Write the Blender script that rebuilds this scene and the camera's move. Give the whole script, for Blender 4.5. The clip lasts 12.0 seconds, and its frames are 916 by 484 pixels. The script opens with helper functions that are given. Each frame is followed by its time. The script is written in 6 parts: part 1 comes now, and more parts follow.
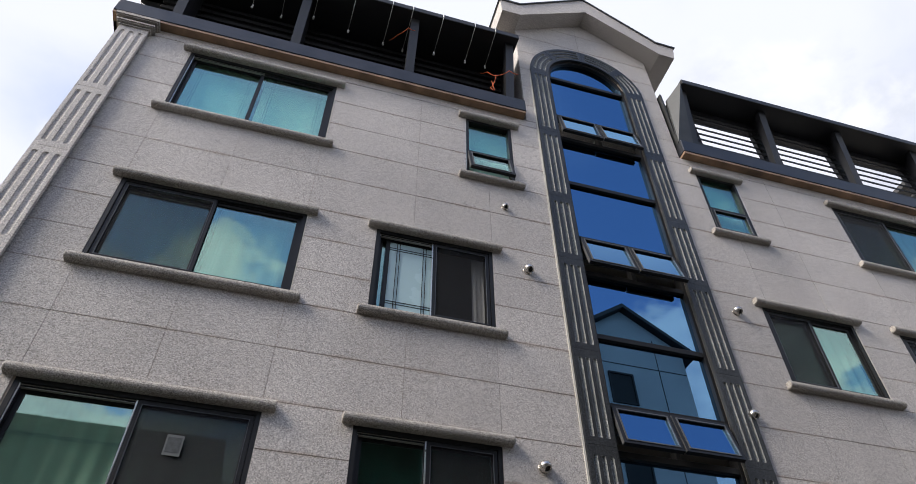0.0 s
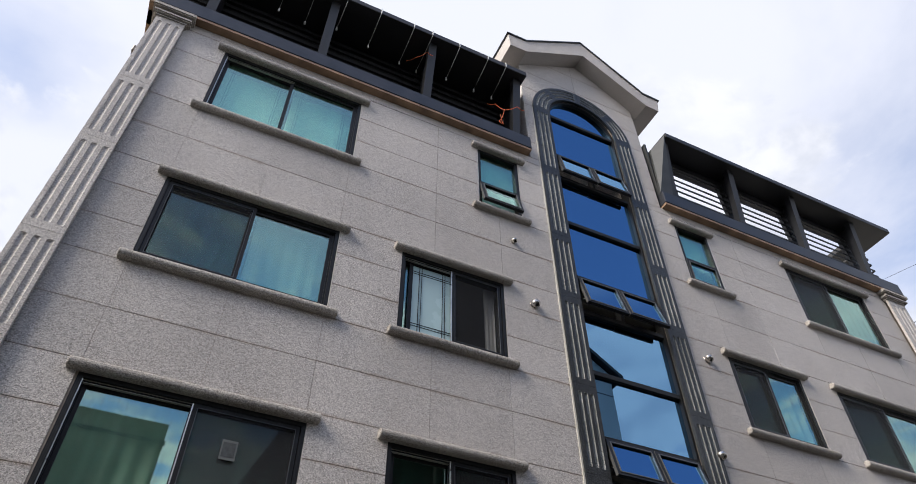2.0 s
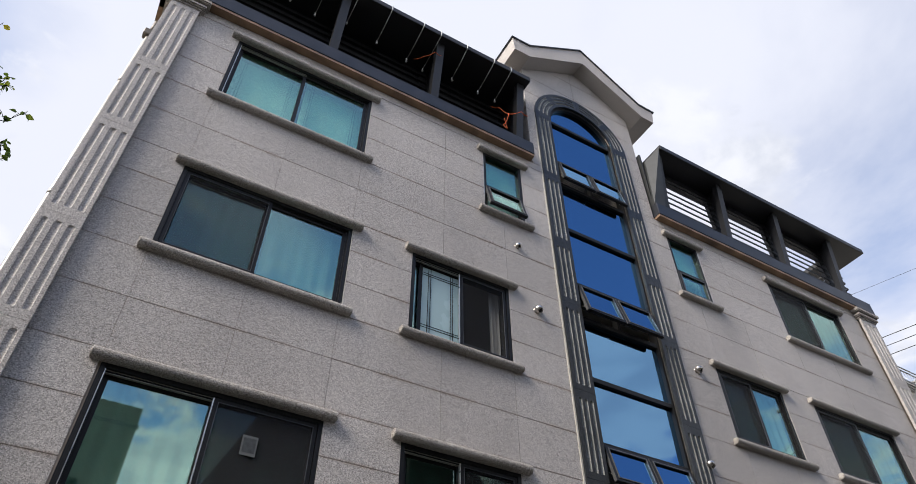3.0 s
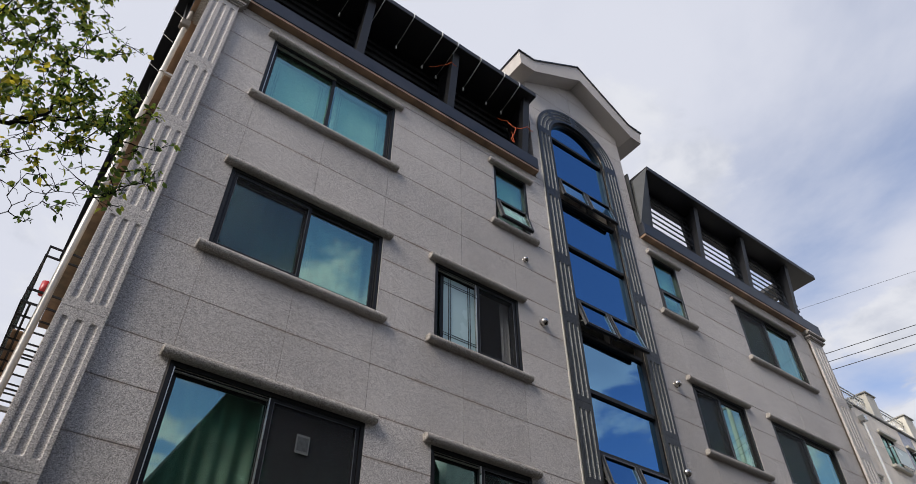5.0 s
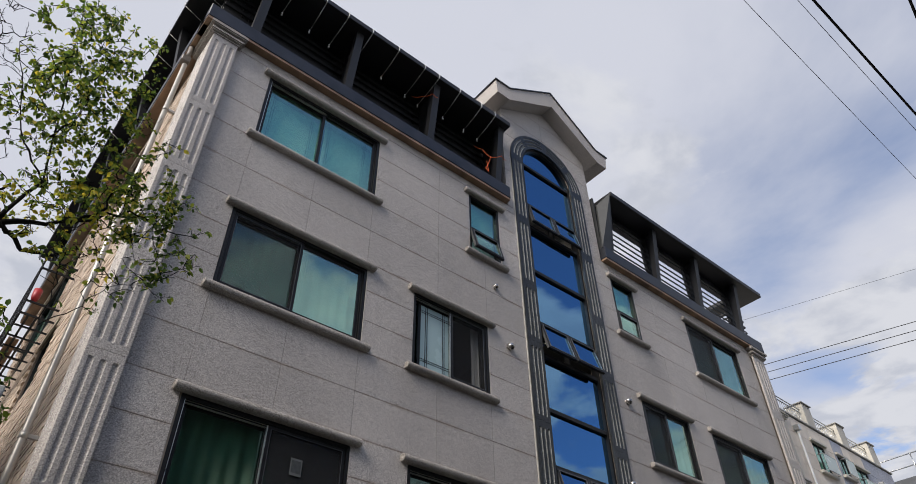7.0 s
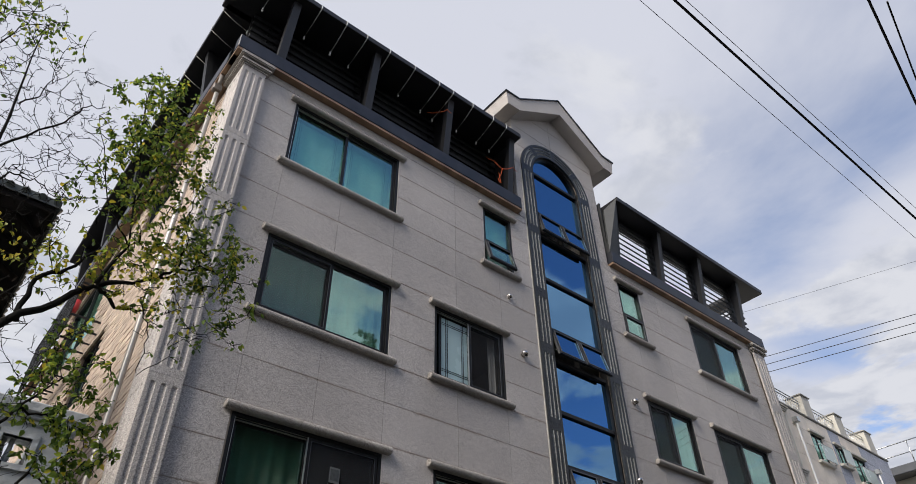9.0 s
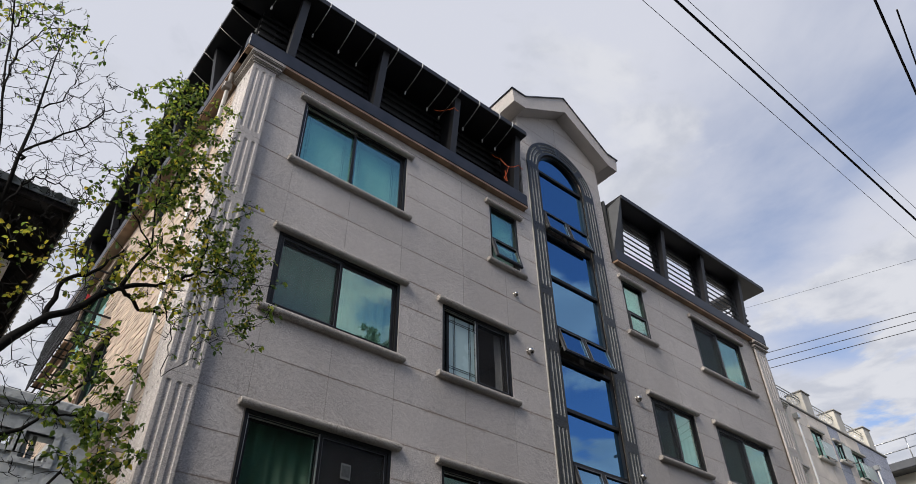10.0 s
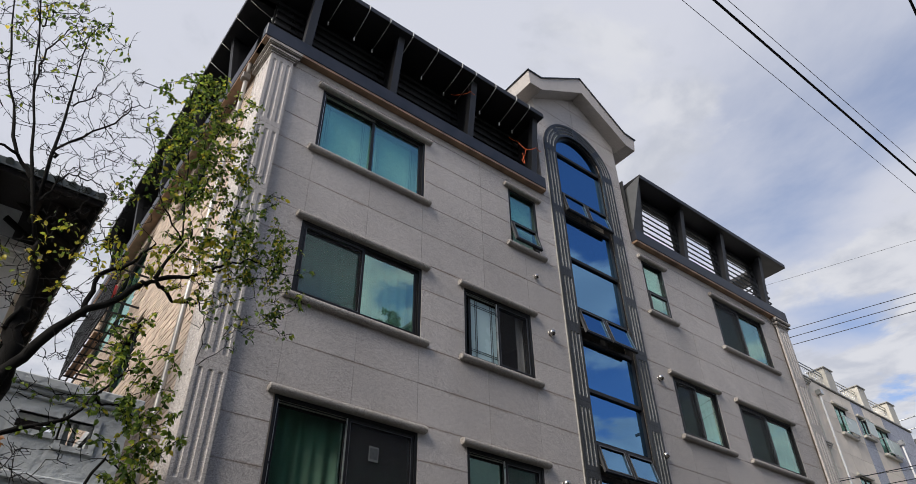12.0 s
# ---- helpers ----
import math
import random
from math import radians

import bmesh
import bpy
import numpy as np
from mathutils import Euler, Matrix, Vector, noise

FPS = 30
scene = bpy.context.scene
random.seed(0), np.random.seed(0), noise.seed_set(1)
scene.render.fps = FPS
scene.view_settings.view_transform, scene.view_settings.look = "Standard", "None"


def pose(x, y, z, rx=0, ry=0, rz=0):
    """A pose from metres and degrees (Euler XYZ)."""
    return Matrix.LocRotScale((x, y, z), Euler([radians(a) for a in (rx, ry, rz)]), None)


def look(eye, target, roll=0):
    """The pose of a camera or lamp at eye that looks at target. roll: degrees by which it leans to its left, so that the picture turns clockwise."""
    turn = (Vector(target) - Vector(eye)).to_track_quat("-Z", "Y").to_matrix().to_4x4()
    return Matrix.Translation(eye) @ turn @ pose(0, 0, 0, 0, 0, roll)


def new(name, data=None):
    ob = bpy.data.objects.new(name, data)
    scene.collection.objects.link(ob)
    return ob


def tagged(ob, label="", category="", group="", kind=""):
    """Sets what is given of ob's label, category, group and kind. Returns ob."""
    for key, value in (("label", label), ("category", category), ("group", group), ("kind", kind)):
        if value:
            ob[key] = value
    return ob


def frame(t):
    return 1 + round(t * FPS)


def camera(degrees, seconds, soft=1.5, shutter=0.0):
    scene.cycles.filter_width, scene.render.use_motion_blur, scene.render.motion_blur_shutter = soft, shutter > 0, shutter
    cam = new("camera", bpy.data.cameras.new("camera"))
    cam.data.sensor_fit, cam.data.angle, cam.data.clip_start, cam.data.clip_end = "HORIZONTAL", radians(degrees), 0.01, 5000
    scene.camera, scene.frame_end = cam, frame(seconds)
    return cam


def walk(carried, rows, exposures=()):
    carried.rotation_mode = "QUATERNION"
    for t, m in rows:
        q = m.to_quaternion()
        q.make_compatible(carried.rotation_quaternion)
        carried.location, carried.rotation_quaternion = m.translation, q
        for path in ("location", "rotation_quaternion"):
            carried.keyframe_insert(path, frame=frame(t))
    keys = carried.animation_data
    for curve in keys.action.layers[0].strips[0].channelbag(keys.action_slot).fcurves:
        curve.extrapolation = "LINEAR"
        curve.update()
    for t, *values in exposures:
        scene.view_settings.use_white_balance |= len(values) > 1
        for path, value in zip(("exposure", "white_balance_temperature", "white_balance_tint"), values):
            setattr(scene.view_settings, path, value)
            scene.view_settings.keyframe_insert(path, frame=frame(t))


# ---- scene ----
cam = camera(67.7, 12.0, 0.8)
PATH = [
    (0, (-1.012, 0.181, 1.614), (-0.622, 1.528, 3.04), -0.1),
    (0.5, (-1.396, 0.133, 1.57), (-0.951, 1.462, 2.997), -0.1),
    (1, (-1.763, 0.087, 1.546), (-1.263, 1.398, 2.972), -0.1),
    (1.5, (-2.116, 0.046, 1.542), (-1.56, 1.339, 2.964), -0.2),
    (2, (-2.511, -0.054, 1.515), (-1.9, 1.22, 2.931), -0.2),
    (2.5, (-2.862, -0.037, 1.507), (-2.202, 1.218, 2.918), -0.2),
    (3, (-3.142, 0.064, 1.541), (-2.433, 1.304, 2.94), -0.1),
    (4, (-3.83, 0.15, 1.518), (-3.026, 1.362, 2.898), -0.2),
    (5, (-4.485, 0.068, 1.487), (-3.61, 1.248, 2.844), -0.3),
    (5.5, (-4.728, -0.153, 1.485), (-3.824, 1.017, 2.831), -0.9),
    (6, (-4.945, -0.414, 1.468), (-4.015, 0.748, 2.804), -1.0),
    (6.5, (-5.197, -0.623, 1.465), (-4.244, 0.532, 2.792), -0.9),
    (7, (-5.368, -0.803, 1.446), (-4.394, 0.345, 2.763), -0.8),
    (8, (-5.78, -1.14, 1.43), (-4.797, 0.025, 2.727), -0.9),
    (9, (-6.135, -1.361, 1.42), (-5.147, -0.18, 2.696), -1.0),
    (9.5, (-6.251, -1.385, 1.436), (-5.258, -0.198, 2.703), -0.8),
    (10, (-6.339, -1.385, 1.434), (-5.341, -0.194, 2.693), -0.7),
    (10.5, (-6.395, -1.392, 1.427), (-5.396, -0.194, 2.678), -0.7),
    (11, (-6.419, -1.38, 1.428), (-5.421, -0.173, 2.672), -0.8),
    (11.5, (-6.443, -1.398, 1.42), (-5.451, -0.174, 2.652), -0.9),
    (12, (-6.44, -1.414, 1.414), (-5.46, -0.167, 2.633), -0.8),
]
walk(cam, [(t, look(eye, target, roll)) for t, eye, target, roll in PATH],
     [(0, 0.97), (1.5, 0.93), (3, 0.86), (5, 0.55), (5.5, 0.59), (6, 0.66), (6.5, 0.50), (7, 0.40), (9, 0.46), (12, 0.42)])

# ---- world, sun, exposure ----
SUN_AZ, SUN_EL = radians(192), radians(39)      # azimuth counted from +x, towards +y
sun_way = Vector((math.cos(SUN_AZ) * math.cos(SUN_EL), math.sin(SUN_AZ) * math.cos(SUN_EL), math.sin(SUN_EL)))
scene.view_settings.exposure = 0.0

sun = new("sun", bpy.data.lights.new("sun", "SUN"))
sun.data.energy, sun.data.angle, sun.data.color = 3.1, radians(32), (1.0, 0.93, 0.84)
sun.matrix_world = look(sun_way * 60, (0, 0, 0))


def build_sky():
    w = bpy.data.worlds.new("world")
    scene.world = w
    w.use_nodes = True
    nt = w.node_tree
    N, L = nt.nodes, nt.links
    N.clear()
    out, bg = N.new("ShaderNodeOutputWorld"), N.new("ShaderNodeBackground")
    sky = N.new("ShaderNodeTexSky")
    sky.sky_type, sky.sun_disc = "NISHITA", False
    sky.sun_elevation, sky.sun_rotation = SUN_EL, radians(90) - SUN_AZ
    tc = N.new("ShaderNodeTexCoord")
    sep = N.new("ShaderNodeSeparateXYZ")
    L.new(tc.outputs["Generated"], sep.inputs[0])
    top = N.new("ShaderNodeMath"); top.operation = "MAXIMUM"; top.inputs[1].default_value = 0.12
    L.new(sep.outputs["Z"], top.inputs[0])
    flat = N.new("ShaderNodeVectorMath"); flat.operation = "DIVIDE"
    com = N.new("ShaderNodeCombineXYZ")
    for k in "XYZ":
        L.new(top.outputs[0], com.inputs[k])
    L.new(tc.outputs["Generated"], flat.inputs[0]); L.new(com.outputs[0], flat.inputs[1])

    def swell(value, spots):
        """Thicken or thin a cloud layer softly round (x, y) places of the sky's dome laid flat."""
        for x, y, r, amount in spots:
            di = N.new("ShaderNodeVectorMath"); di.operation = "DISTANCE"; di.inputs[1].default_value = (x, y, 1.0)
            L.new(flat.outputs[0], di.inputs[0])
            mr = N.new("ShaderNodeMapRange"); mr.interpolation_type = "SMOOTHSTEP"
            mr.inputs["From Max"].default_value = r
            mr.inputs["To Min"].default_value, mr.inputs["To Max"].default_value = amount, 0.0
            L.new(di.outputs["Value"], mr.inputs["Value"])
            ad = N.new("ShaderNodeMath"); ad.operation = "ADD"
            L.new(value, ad.inputs[0]); L.new(mr.outputs[0], ad.inputs[1])
            value = ad.outputs[0]
        return value

    def clouds(scale, detail, rough, lo, hi, shift, lean=0.0, low=0.0, spots=()):
        mp = N.new("ShaderNodeMapping"); mp.inputs["Location"].default_value = shift
        L.new(flat.outputs[0], mp.inputs["Vector"])
        no = N.new("ShaderNodeTexNoise")
        no.inputs["Scale"].default_value, no.inputs["Detail"].default_value, no.inputs["Roughness"].default_value = scale, detail, rough
        no.inputs["Distortion"].default_value = 0.25
        L.new(mp.outputs[0], no.inputs["Vector"])
        mr = N.new("ShaderNodeMapRange"); mr.interpolation_type = "SMOOTHSTEP"
        mr.inputs["From Min"].default_value, mr.inputs["From Max"].default_value = lo, hi
        ad = N.new("ShaderNodeMath"); ad.operation = "MULTIPLY_ADD"; ad.inputs[1].default_value = lean
        L.new(sep.outputs["Y"], ad.inputs[0]); L.new(no.outputs["Fac"], ad.inputs[2])
        ae = N.new("ShaderNodeMath"); ae.operation = "MULTIPLY_ADD"; ae.inputs[1].default_value = -low
        of = N.new("ShaderNodeMath"); of.operation = "ADD"; of.inputs[1].default_value = 0.6 * low
        L.new(sep.outputs["Z"], ae.inputs[0]); L.new(ad.outputs[0], ae.inputs[2])
        L.new(ae.outputs[0], of.inputs[0]); L.new(swell(of.outputs[0], spots), mr.inputs["Value"])
        return mr.outputs["Result"]

    haze = clouds(*CLOUD_HAZE)
    puff = clouds(*CLOUD_PUFF)
    gain = N.new("ShaderNodeVectorMath"); gain.operation = "MULTIPLY"; gain.inputs[1].default_value = SKY_TINT
    L.new(sky.outputs[0], gain.inputs[0])
    m1 = N.new("ShaderNodeMix"); m1.data_type = "RGBA"
    L.new(haze, m1.inputs["Factor"]); L.new(gain.outputs[0], m1.inputs["A"]); m1.inputs["B"].default_value = HAZE_COLOUR
    m2 = N.new("ShaderNodeMix"); m2.data_type = "RGBA"
    L.new(puff, m2.inputs["Factor"]); L.new(m1.outputs["Result"], m2.inputs["A"])
    m3 = N.new("ShaderNodeMix"); m3.data_type = "RGBA"
    m3.inputs["A"].default_value, m3.inputs["B"].default_value = PUFF_SHADE, PUFF_COLOUR
    L.new(clouds(5.0, 6, 0.55, 0.36, 0.60, (4.1, 1.3, 0)), m3.inputs["Factor"])
    L.new(m3.outputs["Result"], m2.inputs["B"])
    L.new(m2.outputs["Result"], bg.inputs["Color"])
    bg.inputs["Strength"].default_value = 0.1
    L.new(bg.outputs[0], out.inputs["Surface"])


SKY_TINT = (1.16, 1.22, 1.38)
HAZE_COLOUR = (4.84, 4.99, 5.63, 1)
PUFF_SHADE = (4.05, 4.25, 4.85, 1)
PUFF_COLOUR = (5.25, 5.35, 5.75, 1)
CLOUD_HAZE = (0.9, 7, 0.56, 0.18, 0.63, (0.4, 0.3, 0), 0.52, 0.0,
              ((0.72, 0.38, 0.45, 0.10), (1.24, 0.14, 0.34, -0.05), (0.95, 0.06, 0.30, 0.10), (0.12, -1.10, 0.35, 0.25), (1.40, 0.52, 0.36, -0.24), (1.90, 0.60, 0.50, -0.28), (2.55, 0.75, 0.50, -0.32), (0.62, -1.33, 0.35, 0.30), (-0.40, 0.88, 0.42, -0.50),
               (0.75, -0.55, 0.55, -0.40), (1.30, -1.15, 0.55, -0.30), (0.45, -0.10, 0.30, 0.25), (-0.05, -0.80, 0.40, 0.20)))
CLOUD_PUFF = (2.1, 10, 0.58, 0.51, 0.60, (2.0, 0.7, 0), 0.0, 0.55,
              ((1.72, 0.41, 0.31, 0.25), (1.46, 0.52, 0.14, -0.10), (2.00, 0.70, 0.16, -0.10), (2.36, 0.58, 0.24, 0.06), (1.30, -0.62, 0.20, 0.16), (1.67, -0.77, 0.16, -0.10), (0.74, 0.36, 0.42, 0.02), (1.25, 0.20, 0.28, -0.10), (-0.33, 1.30, 0.30, 0.08),
               (0.70, -0.62, 0.45, -0.25), (1.13, -0.97, 0.30, 0.20), (1.45, -1.30, 0.45, 0.05), (1.95, -1.05, 0.50, -0.14), (2.5, -1.25, 0.5, -0.12), (1.15, -1.25, 0.30, 0.15), (0.92, -1.02, 0.24, 0.12), (0.00, 0.92, 0.40, 0.07), (0.95, 0.10, 0.22, 0.05),
               (-1.3, -1.0, 0.6, 0.12), (0.58, -1.30, 0.36, 0.22), (0.28, -1.00, 0.18, -0.12), (-0.18, -1.10, 0.25, 0.14)))
build_sky()


# ---- materials ----
def shader(name):
    m = bpy.data.materials.new(name)
    m.use_nodes = True
    nt = m.node_tree
    return m, nt.nodes, nt.links, nt.nodes["Principled BSDF"]


def stone(name, dark, light, fleck=140, rough=0.6, random_tint=0.12, bump=0.15, patch=(0.86, 1.08), streak=False, spec=0.5):
    """Speckled stone: two grain scales, large stains and a shade of its own for each piece."""
    m, N, L, b = shader(name)
    tc = N.new("ShaderNodeTexCoord")
    g1 = N.new("ShaderNodeTexNoise"); g1.inputs["Scale"].default_value = fleck; g1.inputs["Detail"].default_value = 2
    g2 = N.new("ShaderNodeTexVoronoi"); g2.inputs["Scale"].default_value = fleck * 0.8
    big = N.new("ShaderNodeTexNoise"); big.inputs["Scale"].default_value = 1.3; big.inputs["Detail"].default_value = 6
    mp = N.new("ShaderNodeMapping"); mp.inputs["Scale"].default_value = (1, 1, 0.35) if streak else (1, 1, 1)
    L.new(tc.outputs["Object"], mp.inputs[0]); L.new(mp.outputs[0], big.inputs["Vector"])
    for n in (g1, g2):
        L.new(tc.outputs["Object"], n.inputs["Vector"])
    r1 = N.new("ShaderNodeValToRGB")
    r1.color_ramp.elements[0].position, r1.color_ramp.elements[1].position = 0.40, 0.60
    r1.color_ramp.elements[0].color, r1.color_ramp.elements[1].color = (*dark, 1), (*light, 1)
    L.new(g1.outputs["Fac"], r1.inputs[0])
    cell = N.new("ShaderNodeMix"); cell.data_type = "RGBA"; cell.blend_type = "MULTIPLY"; cell.inputs["Factor"].default_value = 0.36
    L.new(r1.outputs[0], cell.inputs["A"]); L.new(g2.outputs["Color"], cell.inputs["B"])
    hs = N.new("ShaderNodeHueSaturation"); hs.inputs["Saturation"].default_value = 0.0
    L.new(g2.outputs["Color"], hs.inputs["Color"]); L.new(hs.outputs[0], cell.inputs["B"])
    st = N.new("ShaderNodeMapRange"); st.inputs["From Min"].default_value, st.inputs["From Max"].default_value = 0.3, 0.7
    st.inputs["To Min"].default_value, st.inputs["To Max"].default_value = patch
    L.new(big.outputs["Fac"], st.inputs["Value"])
    oi = N.new("ShaderNodeObjectInfo")
    rt = N.new("ShaderNodeMapRange"); rt.inputs["To Min"].default_value, rt.inputs["To Max"].default_value = 1 - random_tint, 1 + random_tint
    L.new(oi.outputs["Random"], rt.inputs["Value"])
    mu = N.new("ShaderNodeMath"); mu.operation = "MULTIPLY"
    L.new(st.outputs[0], mu.inputs[0]); L.new(rt.outputs[0], mu.inputs[1])
    fin = N.new("ShaderNodeVectorMath"); fin.operation = "SCALE"
    L.new(cell.outputs["Result"], fin.inputs[0]); L.new(mu.outputs[0], fin.inputs["Scale"])
    L.new(fin.outputs[0], b.inputs["Base Color"])
    b.inputs["Roughness"].default_value = rough
    b.inputs["Specular IOR Level"].default_value = spec
    bp = N.new("ShaderNodeBump"); bp.inputs["Strength"].default_value = bump; bp.inputs["Distance"].default_value = 0.004
    L.new(g1.outputs["Fac"], bp.inputs["Height"]); L.new(bp.outputs[0], b.inputs["Normal"])
    return m


def grained(name, tones, size=0.009, rough=0.6, random_tint=0.06, bump=0.15, patch=(0.9, 1.07), edge=0.0, spec=0.5):
    """Granite of packed grains in given tones, cloudy at large, with brown dirt drawn along the long edges of each slab."""
    m, N, L, b = shader(name)
    tc = N.new("ShaderNodeTexCoord")
    grain = N.new("ShaderNodeTexVoronoi"); grain.inputs["Scale"].default_value = 1 / size
    fine = N.new("ShaderNodeTexNoise"); fine.inputs["Scale"].default_value = 0.9 / size; fine.inputs["Detail"].default_value = 3
    big = N.new("ShaderNodeTexNoise"); big.inputs["Scale"].default_value = 0.9; big.inputs["Detail"].default_value = 7
    mp = N.new("ShaderNodeMapping"); mp.inputs["Scale"].default_value = (1, 1, 0.5)
    L.new(tc.outputs["Object"], mp.inputs[0]); L.new(mp.outputs[0], big.inputs["Vector"])
    for n in (grain, fine):
        L.new(tc.outputs["Object"], n.inputs["Vector"])
    sep = N.new("ShaderNodeSeparateColor"); L.new(grain.outputs["Color"], sep.inputs[0])
    mixv = N.new("ShaderNodeMath"); mixv.operation = "MULTIPLY_ADD"; mixv.inputs[1].default_value = 0.55
    half = N.new("ShaderNodeMath"); half.operation = "MULTIPLY"; half.inputs[1].default_value = 0.45
    L.new(fine.outputs["Fac"], half.inputs[0]); L.new(sep.outputs[0], mixv.inputs[0]); L.new(half.outputs[0], mixv.inputs[2])
    ramp = N.new("ShaderNodeValToRGB")
    el = ramp.color_ramp.elements
    el[0].position, el[1].position = 0.18, 0.80
    el[0].color, el[1].color = (*tones[0], 1), (*tones[-1], 1)
    for pos, c in zip((0.36, 0.58), tones[1:-1]):
        e = el.new(pos); e.color = (*c, 1)
    L.new(mixv.outputs[0], ramp.inputs[0])
    st = N.new("ShaderNodeMapRange"); st.inputs["From Min"].default_value, st.inputs["From Max"].default_value = 0.32, 0.68
    st.inputs["To Min"].default_value, st.inputs["To Max"].default_value = patch
    L.new(big.outputs["Fac"], st.inputs["Value"])
    oi = N.new("ShaderNodeObjectInfo")
    rt = N.new("ShaderNodeMapRange"); rt.inputs["To Min"].default_value, rt.inputs["To Max"].default_value = 1 - random_tint, 1 + random_tint
    L.new(oi.outputs["Random"], rt.inputs["Value"])
    mu = N.new("ShaderNodeMath"); mu.operation = "MULTIPLY"
    L.new(st.outputs[0], mu.inputs[0]); L.new(rt.outputs[0], mu.inputs[1])
    fin = N.new("ShaderNodeVectorMath"); fin.operation = "SCALE"
    L.new(ramp.outputs[0], fin.inputs[0]); L.new(mu.outputs[0], fin.inputs["Scale"])
    colour = fin.outputs[0]
    if edge:
        gs = N.new("ShaderNodeSeparateXYZ"); L.new(tc.outputs["Generated"], gs.inputs[0])
        ce = N.new("ShaderNodeMath"); ce.operation = "SUBTRACT"; ce.inputs[1].default_value = 0.5
        L.new(gs.outputs["Z"], ce.inputs[0])
        ab = N.new("ShaderNodeMath"); ab.operation = "ABSOLUTE"; L.new(ce.outputs[0], ab.inputs[0])
        wob = N.new("ShaderNodeTexNoise"); wob.inputs["Scale"].default_value = 2.2; wob.inputs["Detail"].default_value = 5
        L.new(tc.outputs["Object"], wob.inputs["Vector"])
        wa = N.new("ShaderNodeMath"); wa.operation = "MULTIPLY_ADD"; wa.inputs[1].default_value = 0.16
        L.new(wob.outputs["Fac"], wa.inputs[0]); L.new(ab.outputs[0], wa.inputs[2])
        er = N.new("ShaderNodeMapRange"); er.interpolation_type = "SMOOTHSTEP"
        er.inputs["From Min"].default_value, er.inputs["From Max"].default_value = 0.53, 0.60
        er.inputs["To Max"].default_value = edge
        L.new(wa.outputs[0], er.inputs["Value"])
        dirt = N.new("ShaderNodeMix"); dirt.data_type = "RGBA"; dirt.blend_type = "MULTIPLY"
        dirt.inputs["B"].default_value = (0.66, 0.56, 0.48, 1)
        L.new(er.outputs[0], dirt.inputs["Factor"]); L.new(colour, dirt.inputs["A"]); colour = dirt.outputs["Result"]
    L.new(colour, b.inputs["Base Color"])
    b.inputs["Roughness"].default_value, b.inputs["Specular IOR Level"].default_value = rough, spec
    bp = N.new("ShaderNodeBump"); bp.inputs["Strength"].default_value, bp.inputs["Distance"].default_value = bump, 0.003
    L.new(mixv.outputs[0], bp.inputs["Height"]); L.new(bp.outputs[0], b.inputs["Normal"])
    return m


def paint(name, colour, rough=0.5, metal=0.0, spread=0.12, scale=6.0, bump=0.05, rough_spread=0.12, random_tint=0.0, spec=0.5, relief=0.004):
    """Painted, plastered or metal surface with faint blotches and uneven gloss."""
    m, N, L, b = shader(name)
    tc = N.new("ShaderNodeTexCoord")
    n1 = N.new("ShaderNodeTexNoise"); n1.inputs["Scale"].default_value = scale; n1.inputs["Detail"].default_value = 8
    n2 = N.new("ShaderNodeTexNoise"); n2.inputs["Scale"].default_value = scale * 14; n2.inputs["Detail"].default_value = 3
    for n in (n1, n2):
        L.new(tc.outputs["Object"], n.inputs["Vector"])
    mr = N.new("ShaderNodeMapRange"); mr.inputs["From Min"].default_value, mr.inputs["From Max"].default_value = 0.3, 0.7
    mr.inputs["To Min"].default_value, mr.inputs["To Max"].default_value = 1 - spread, 1 + spread
    L.new(n1.outputs["Fac"], mr.inputs["Value"])
    scl = mr.outputs[0]
    if random_tint:
        oi = N.new("ShaderNodeObjectInfo")
        rt = N.new("ShaderNodeMapRange"); rt.inputs["To Min"].default_value, rt.inputs["To Max"].default_value = 1 - random_tint, 1 + random_tint
        L.new(oi.outputs["Random"], rt.inputs["Value"])
        mu = N.new("ShaderNodeMath"); mu.operation = "MULTIPLY"
        L.new(scl, mu.inputs[0]); L.new(rt.outputs[0], mu.inputs[1]); scl = mu.outputs[0]
    col = N.new("ShaderNodeVectorMath"); col.operation = "SCALE"; col.inputs[0].default_value = colour
    L.new(scl, col.inputs["Scale"]); L.new(col.outputs[0], b.inputs["Base Color"])
    rr = N.new("ShaderNodeMapRange"); rr.inputs["To Min"].default_value, rr.inputs["To Max"].default_value = max(0.05, rough - rough_spread), min(1, rough + rough_spread)
    L.new(n1.outputs["Fac"], rr.inputs["Value"]); L.new(rr.outputs[0], b.inputs["Roughness"])
    b.inputs["Metallic"].default_value = metal
    b.inputs["Specular IOR Level"].default_value = spec
    bp = N.new("ShaderNodeBump"); bp.inputs["Strength"].default_value = bump; bp.inputs["Distance"].default_value = relief
    L.new(n2.outputs["Fac"], bp.inputs["Height"]); L.new(bp.outputs[0], b.inputs["Normal"])
    return m


